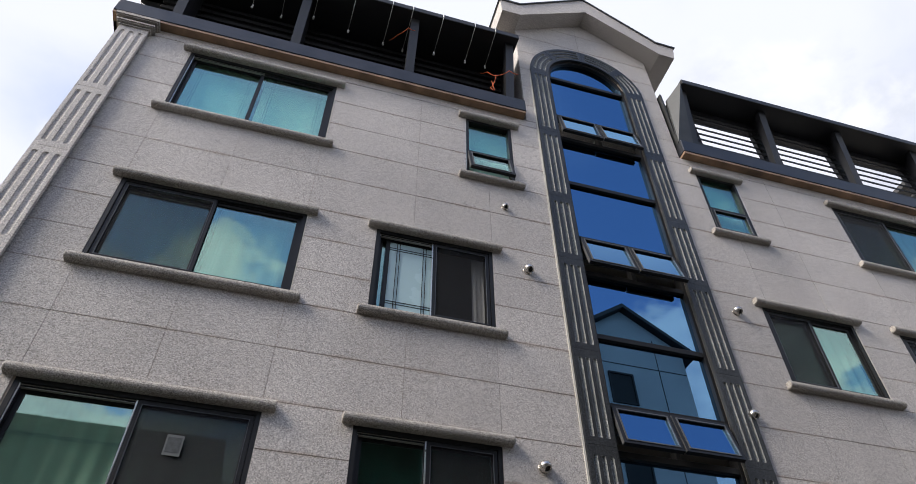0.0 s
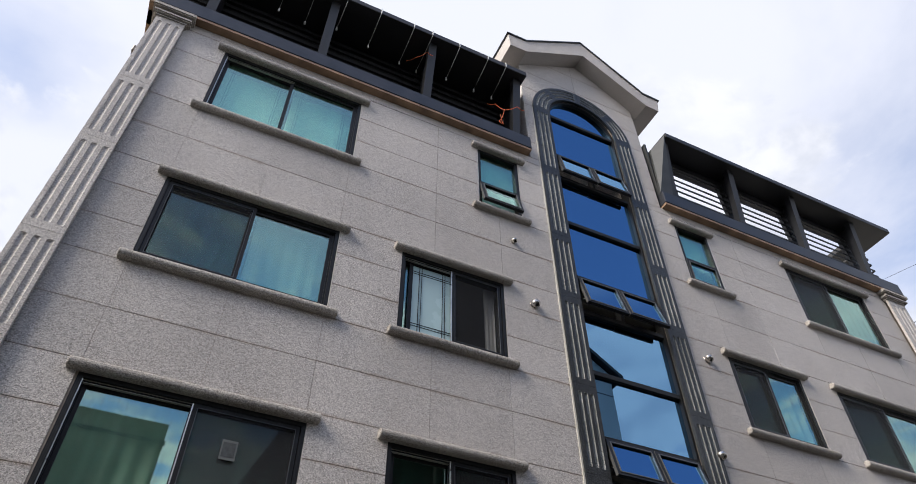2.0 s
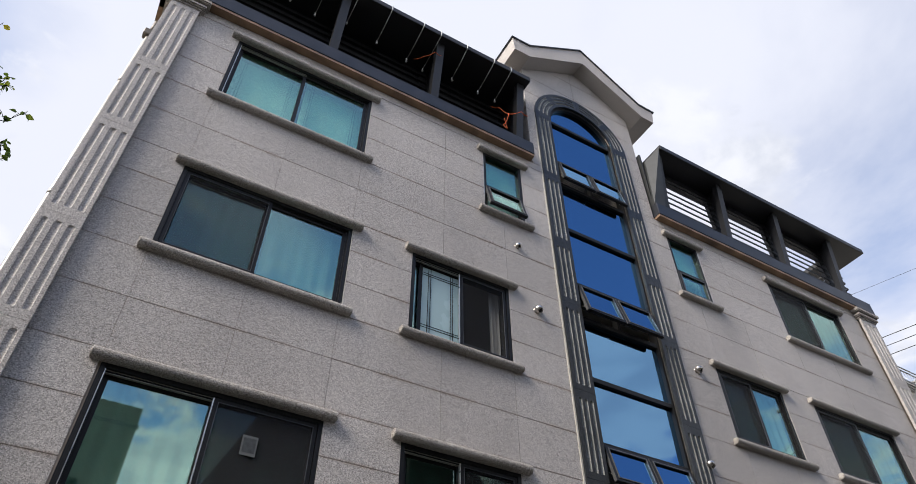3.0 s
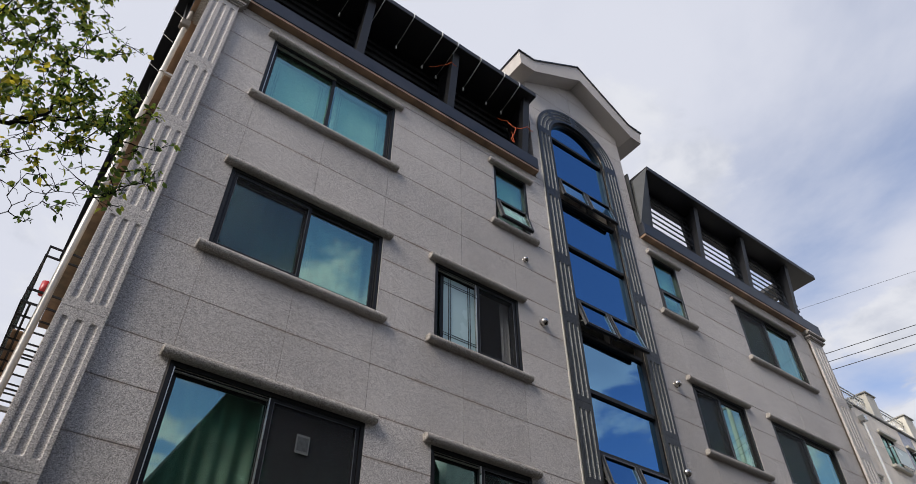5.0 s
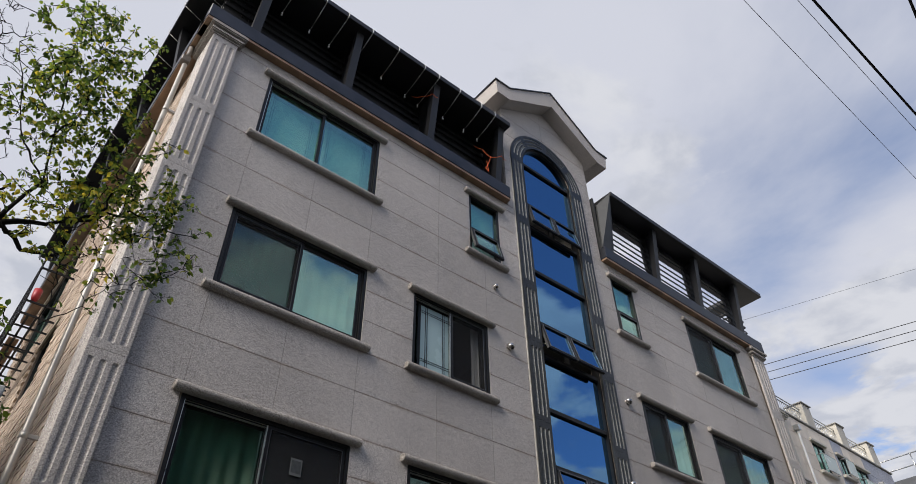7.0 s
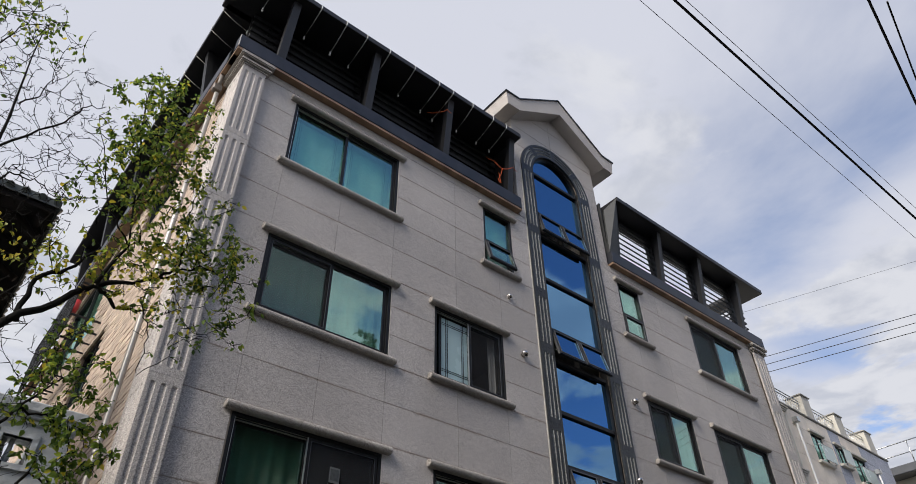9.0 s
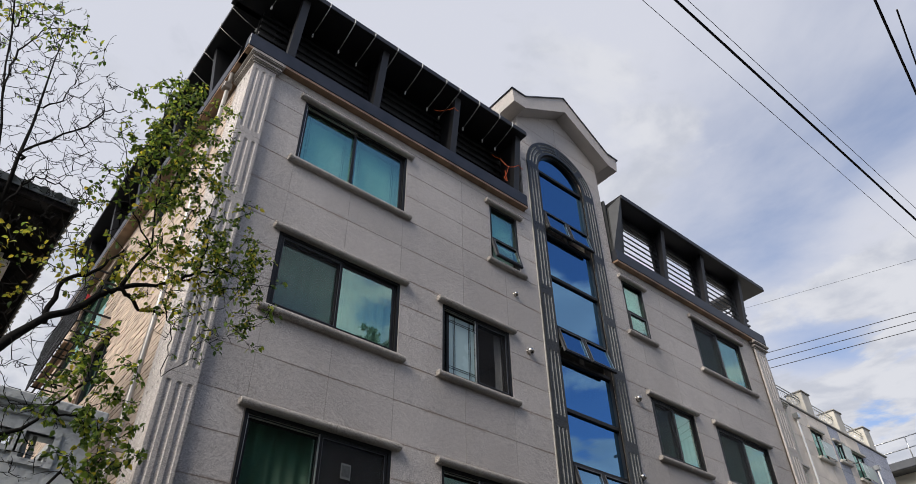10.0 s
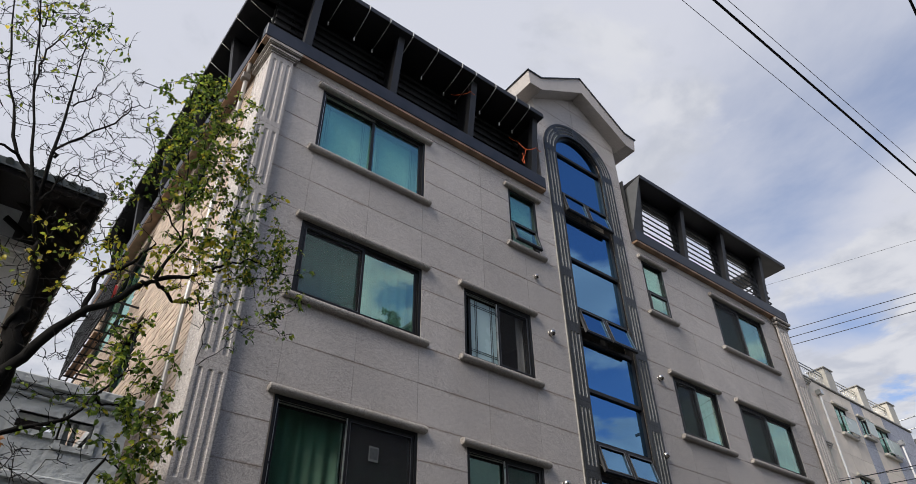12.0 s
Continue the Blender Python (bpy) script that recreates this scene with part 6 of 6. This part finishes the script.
def grow_tree(name, label, limbs, clusters, seed, leaf_size, fine=1.0, cover=LEAF, shift=(0, 0, 0)):
    """limbs: lists of (point, radius). clusters: centre, reach, twigs, leaves on a twig, share of yellow leaves.
    Crooked twigs grow from the nearest wood towards points of a cluster and fork on their way."""
    rnd = random.Random(seed)
    t = thing(name, label, "tree")
    t.location = shift
    nodes = []
    for k, limb in enumerate(limbs):
        pts, rad = [], []
        for (a, ra), (b, rb) in zip(limb, limb[1:]):
            for s in range(5):
                f = s / 5
                pts.append(Vector(a).lerp(Vector(b), f) + jitter(rnd, 0.0 if s == 0 else 0.014 + 0.35 * rb))
                rad.append(ra + (rb - ra) * f)
        pts.append(Vector(limb[-1][0])); rad.append(limb[-1][1])
        bm = bmesh.new()
        tube(bm, pts, [r * rnd.uniform(0.88, 1.14) for r in rad], 9)
        part("trunk" if k == 0 else "limb", bm, BARK, t)
        nodes += [p for p, r in zip(pts, rad) if r < 0.07]
    tv, tf = [], []
    sets = ([], []), ([], []), ([], [])

    def foliage(pts, count, yellow):
        n = len(pts) - 1
        for _ in range(count):
            k = rnd.uniform(0.3, 1.0) * n
            i = min(n - 1, int(k))
            p = pts[i].lerp(pts[i + 1], k - i)
            way = Vector((rnd.gauss(0, 1), rnd.gauss(0, 1), rnd.gauss(-0.2, 0.7))).normalized()
            thin_tube(tv, tf, [p, p + way * 0.014 * fine], [0.001 * fine, 0.0007 * fine])
            vs, fs = sets[2] if yellow > 1 else sets[1] if rnd.random() < yellow else sets[0]
            add_leaf(vs, fs, p + way * 0.012 * fine, way, leaf_size * rnd.uniform(0.5, 1.15), rnd)

    def twig(root, way, length, r0, depth, leaves, yellow):
        n = max(3, int(length / (0.055 * fine)))
        step, pts = length / n, [root]
        d = way.normalized()
        for k in range(n):
            d = (d + jitter(rnd, 0.22) + Vector((0, 0, 0.04))).normalized()
            pts.append(pts[-1] + d * step)
        r1 = 0.0019 * fine
        thin_tube(tv, tf, pts, [r0 + (r1 - r0) * k / n for k in range(n + 1)])
        if depth > 0:
            for k in range(1, n + 1):
                if rnd.random() < 0.75:
                    side = (pts[k] - pts[k - 1]).normalized() + jitter(rnd, 1.0)
                    twig(pts[k], side, length * rnd.uniform(0.25, 0.5) * (1.15 - 0.5 * k / n), max(r1, r0 * 0.6 * (1 - 0.6 * k / n)), depth - 1, (leaves + 1) // 2, yellow)
        if leaves:
            foliage(pts, leaves if depth else max(1, leaves), yellow)
        return pts

    for centre, reach, count, leaves, yellow in clusters:
        for _ in range(count):
            d = Vector((rnd.gauss(0, 1), rnd.gauss(0, 1), rnd.gauss(0, 1))).normalized() * rnd.random() ** 0.45
            goal = Vector(centre) + Vector((d.x * reach[0], d.y * reach[1], d.z * reach[2]))
            root = min(nodes, key=lambda q: (q - goal).length + 0.25 * max(0, q.z - goal.z))
            gap = goal - root
            if gap.length < 0.05:
                continue
            long = min(gap.length, 0.7 * fine) * rnd.uniform(0.9, 1.1)
            pts = twig(root, gap, long, 0.0030 * fine + 0.0055 * long, 2 if long > 0.28 * fine else 1, rnd.randint(*leaves), yellow)
            nodes += pts[2:]
    for nm, mat, (vs, fs), lab in (("twig_spray", BARK, (tv, tf), ""), ("leaves", cover, sets[0], "small green leaves"), ("yellow_leaves", YELLOW_LEAF, sets[1], "small yellowing leaves"), ("dry_leaves", DRY_LEAF, sets[2], "withered orange-brown leaves")):
        if not vs:
            continue
        me = bpy.data.meshes.new(nm)
        me.from_pydata([tuple(v) for v in vs], [], fs)
        me.materials.append(mat)
        ob = new(nm, me)
        ob.parent = t
        tagged(ob, lab, kind="stuff")


def limb(y, pairs, r0, r1, power=1.0):
    """A limb through (x, z) pairs at depth y, tapering from r0 to r1."""
    n = len(pairs) - 1
    return [((x, y, z), 0.8 * (r0 + (r1 - r0) * (k / n) ** power)) for k, (x, z) in enumerate(pairs)]


TRUNK = [((-6.62, 3.9, -0.1), 0.15), ((-6.50, 3.9, 1.6), 0.125), ((-6.36, 3.9, 2.9), 0.10), ((-6.26, 3.9, 3.70), 0.080), ((-6.30, 3.9, 4.13), 0.046), ((-6.34, 3.88, 4.48), 0.030), ((-6.40, 3.86, 4.66), 0.018)]
UPRIGHT_BOUGHS = [
    limb(3.85, [(-6.40, 4.64), (-6.86, 5.97), (-7.38, 7.83)], 0.022, 0.006, 0.7),
    limb(3.93, [(-6.54, 5.14), (-6.78, 5.42), (-7.12, 6.21), (-7.51, 7.51)], 0.026, 0.006, 0.8),
    limb(3.80, [(-6.50, 4.98), (-6.71, 7.00)], 0.022, 0.004),
    limb(3.77, [(-6.53, 5.40), (-6.54, 5.50), (-6.22, 6.01), (-6.15, 6.27), (-5.99, 6.40)], 0.015, 0.004),
    limb(3.80, [(-7.06, 6.76), (-7.04, 6.99), (-6.80, 7.19)], 0.010, 0.003),
    limb(3.82, [(-6.88, 6.03), (-6.95, 6.53), (-6.88, 6.88), (-6.61, 7.22)], 0.012, 0.003),
    limb(3.76, [(-6.57, 5.99), (-6.47, 6.16), (-6.44, 6.58)], 0.009, 0.003),
    limb(3.92, [(-6.77, 5.41), (-7.06, 5.45)], 0.018, 0.008),
    limb(3.78, [(-6.49, 4.96), (-6.39, 5.31), (-6.22, 5.34), (-6.04, 5.25)], 0.012, 0.004),
]
STREET_BOUGHS = [
    limb(3.80, [(-6.36, 3.30), (-6.06, 3.96), (-5.64, 4.49), (-5.49, 4.61), (-5.33, 4.48), (-5.13, 4.54)], 0.060, 0.010, 0.6),
    limb(3.74, [(-5.51, 4.59), (-5.11, 4.82), (-4.98, 5.01), (-4.96, 5.30)], 0.024, 0.007, 0.8),
    limb(3.74, [(-4.96, 5.30), (-5.04, 5.54), (-4.99, 5.90), (-4.86, 6.20)], 0.006, 0.002),
    limb(3.72, [(-5.11, 4.82), (-4.81, 5.10), (-4.52, 5.06), (-4.32, 5.11)], 0.012, 0.003),
    limb(3.66, [(-5.53, 4.55), (-5.41, 4.98), (-5.78, 6.93)], 0.022, 0.003, 0.7),
    limb(3.62, [(-5.51, 5.35), (-5.42, 5.70), (-5.38, 6.66)], 0.010, 0.003),
    limb(3.66, [(-5.41, 4.97), (-5.69, 5.34), (-6.01, 6.16)], 0.010, 0.003),
    limb(3.82, [(-5.91, 4.14), (-5.91, 4.51), (-5.70, 4.73), (-5.58, 4.98)], 0.026, 0.010),
    limb(3.86, [(-6.35, 3.90), (-6.28, 4.16), (-6.13, 4.27)], 0.022, 0.006),
]
LOW_BOUGHS = [
    limb(3.74, [(-6.40, 2.80), (-6.21, 3.10), (-5.79, 3.33), (-5.50, 3.78)], 0.034, 0.006),
    limb(3.72, [(-5.69, 3.48), (-5.51, 3.50), (-5.35, 3.41)], 0.012, 0.004),
    limb(3.72, [(-6.44, 2.20), (-5.98, 2.40), (-5.72, 2.63), (-5.48, 3.11), (-5.31, 3.04)], 0.030, 0.005),
    limb(3.66, [(-5.17, 4.50), (-5.05, 4.25), (-5.05, 3.92), (-4.86, 4.15), (-4.81, 4.34), (-4.52, 4.47)], 0.006, 0.002),
]
LEAFY_SPRAYS = [
    ((-5.66, 3.58, 6.30), (0.36, 0.36, 0.70), 122, (3, 7), 0.08),
    ((-5.40, 3.60, 5.85), (0.40, 0.36, 0.54), 116, (3, 7), 0.10),
    ((-5.60, 3.62, 5.35), (0.46, 0.34, 0.42), 50, (2, 5), 0.15),
    ((-4.85, 3.70, 5.20), (0.50, 0.34, 0.44), 100, (3, 7), 0.16),
    ((-4.52, 3.70, 5.05), (0.38, 0.30, 0.46), 52, (2, 6), 0.08),
    ((-5.20, 3.70, 4.95), (0.46, 0.32, 0.34), 50, (2, 6), 0.40),
    ((-5.75, 3.75, 4.68), (0.46, 0.32, 0.28), 42, (1, 5), 0.70),
]
LOWER_SPRAYS = [
    ((-6.30, 3.78, 4.55), (0.36, 0.30, 0.32), 40, (0, 3), 0.7),
    ((-5.48, 3.70, 3.80), (0.36, 0.28, 0.44), 68, (3, 7), 0.06),
    ((-5.28, 3.68, 3.25), (0.30, 0.28, 0.40), 62, (3, 7), 0.06),
    ((-5.85, 3.72, 3.45), (0.36, 0.28, 0.32), 40, (0, 3), 0.05),
    ((-4.72, 3.66, 4.45), (0.46, 0.28, 0.40), 44, (0, 2), 0.1),
    ((-5.30, 3.55, 6.45), (0.34, 0.34, 0.44), 40, (3, 6), 0.05),
    ((-4.98, 3.70, 5.72), (0.36, 0.32, 0.40), 40, (2, 6), 0.12),
    ((-5.30, 3.72, 4.72), (0.44, 0.30, 0.24), 30, (2, 5), 0.75),
    ((-5.05, 3.62, 4.45), (0.30, 0.28, 0.26), 20, (0, 2), 0.2),
]
BARE_SPRAYS = [
    ((-6.95, 3.80, 6.45), (0.55, 0.40, 1.00), 120, (0, 0), 0.1),
    ((-6.95, 3.80, 6.55), (0.50, 0.40, 0.90), 50, (0, 1), 0.1),
    ((-6.65, 3.78, 6.95), (0.40, 0.34, 0.34), 60, (0, 3), 0.1),
    ((-6.85, 3.82, 5.95), (0.40, 0.34, 0.50), 60, (0, 0), 0.1),
    ((-7.10, 3.85, 6.95), (0.44, 0.34, 0.55), 80, (0, 3), 0.35),
    ((-6.30, 3.75, 6.05), (0.52, 0.34, 0.66), 240, (0, 0), 0.0),
    ((-6.20, 3.75, 5.20), (0.54, 0.34, 0.46), 270, (0, 0), 0.0),
    ((-6.20, 3.75, 4.10), (0.54, 0.34, 0.64), 210, (0, 0), 0.6),
    ((-6.00, 3.70, 3.05), (0.52, 0.28, 0.48), 140, (0, 0), 0.2),
]
FLANK_TWIGS = [((-5.40, 3.68, 5.50), (0.62, 0.34, 0.80), 90, (0, 0), 0.0), ((-5.00, 3.68, 4.75), (0.60, 0.32, 0.50), 80, (0, 0), 0.0)]
WITHERED_SPRAY = ((-6.10, 3.70, 3.06), (0.06, 0.06, 0.06), 4, (2, 3), 2.0)
grow_tree("tree", "slender street tree with sparse green and yellowing leaves", [TRUNK] + UPRIGHT_BOUGHS + STREET_BOUGHS + LOW_BOUGHS, LEAFY_SPRAYS + LOWER_SPRAYS + BARE_SPRAYS + FLANK_TWIGS + [WITHERED_SPRAY], 7, 0.053, shift=(-0.04, -0.025, 0.0))
grow_tree("tree", "tall leafy tree across the street", [[((5.3, -5.2, -0.1), 0.16), ((5.3, -5.2, 7), 0.12), ((5.3, -5.2, 12.2), 0.068), ((5.2, -5.2, 15.2), 0.02)]],
          [((5.2, -5.2, 14.5), (0.55, 0.5, 0.8), 70, (6, 11), 0.0), ((5.3, -5.2, 13.3), (0.9, 0.9, 0.8), 60, (8, 14), 0.0)], 11, 0.13, 2.2, DARK_LEAF)

# ---- ground ----
ASPHALT = stone("asphalt", (0.03, 0.03, 0.03), (0.075, 0.073, 0.07), fleck=60, rough=0.9, random_tint=0.0, bump=0.5)
bm = bmesh.new()
box(bm, -400, 400, -400, 400, -0.25, 0.0)
tagged(part("ground", bm, ASPHALT), "grey asphalt street and yard surface", "ground", kind="structure")

# ---- pieces of the walls ----
build_slabs(front)


def build_bricks(wall):
    """Thin beige bricks on the flank; those by the corner are pieces of their own."""
    rnd = random.Random(9)
    pitch, length, g = 0.078, 0.30, 0.010
    shared = []
    for k in range(6):
        bm = bmesh.new()
        box(bm, 0, 0.05, 0, length - 0.004, 0, pitch - g)
        out, tip = rnd.uniform(-0.006, 0.004), rnd.uniform(-0.005, 0.002)
        for v in bm.verts:
            if v.co.x < 0.01:
                v.co.x += out + (tip if v.co.z < 0.01 else 0) + rnd.uniform(-0.0012, 0.0012)
        me = bpy.data.meshes.new("brick")
        bmesh.ops.recalc_face_normals(bm, faces=bm.faces)
        bm.to_mesh(me); bm.free()
        me.materials.append(BRICK)
        shared.append(me)
    verts, faces, singles = [], [], 0
    row, z = 0, 3.2
    while z + pitch < PARAPET:
        y = WALL + 0.556 - (length / 2 if row % 2 else 0)
        while y < SIDE_END - 0.4:
            a, b = max(y, WALL + 0.556), y + length - 0.004
            hit = any(b > w[0] and a < w[1] and z + pitch > w[2] and z < w[3] for w in SIDE_WIN)
            if not hit and b - a > 0.05:
                if singles < 300 and a == y and y < 8.0 and 4.6 < z < 10.2:
                    ob = new("brick", shared[rnd.randrange(6)])
                    ob.location = (FLANK - 0.012, y, z)
                    ob.parent = wall
                    singles += 1
                else:
                    n = len(verts)
                    out, tip = rnd.uniform(-0.006, 0.004), rnd.uniform(-0.005, 0.002)
                    d = [out + tip, out + tip, out, out]
                    verts += [(FLANK - 0.012 + d[0], a, z), (FLANK - 0.012 + d[1], b, z), (FLANK + 0.03, b, z), (FLANK + 0.03, a, z), (FLANK - 0.012 + d[2], a, z + pitch - g), (FLANK - 0.012 + d[3], b, z + pitch - g), (FLANK + 0.03, b, z + pitch - g), (FLANK + 0.03, a, z + pitch - g)]
                    faces += [tuple(n + i for i in f) for f in ((3, 2, 1, 0), (4, 5, 6, 7), (0, 1, 5, 4), (1, 2, 6, 5), (3, 0, 4, 7))]
            y += length
        z += pitch
        row += 1
    me = bpy.data.meshes.new("bricks")
    me.from_pydata(verts, [], faces)
    me.materials.append(BRICK_REST)
    ob = new("bricks", me)
    ob.parent = wall
    tagged(ob, kind="stuff")


def island_brick():
    m = paint("beige_brick_rest", (0.54, 0.435, 0.345), 0.85, 0, 0.18, 5.0, 0.6, 0.05, 0.16)
    nt = m.node_tree
    geo = nt.nodes.new("ShaderNodeNewGeometry")
    for n in list(nt.nodes):
        if n.bl_idname == "ShaderNodeObjectInfo":
            to = n.outputs["Random"].links[0].to_socket
            nt.links.new(geo.outputs["Random Per Island"], to)
            nt.nodes.remove(n)
    return m


BRICK_REST = island_brick()
build_bricks(side)
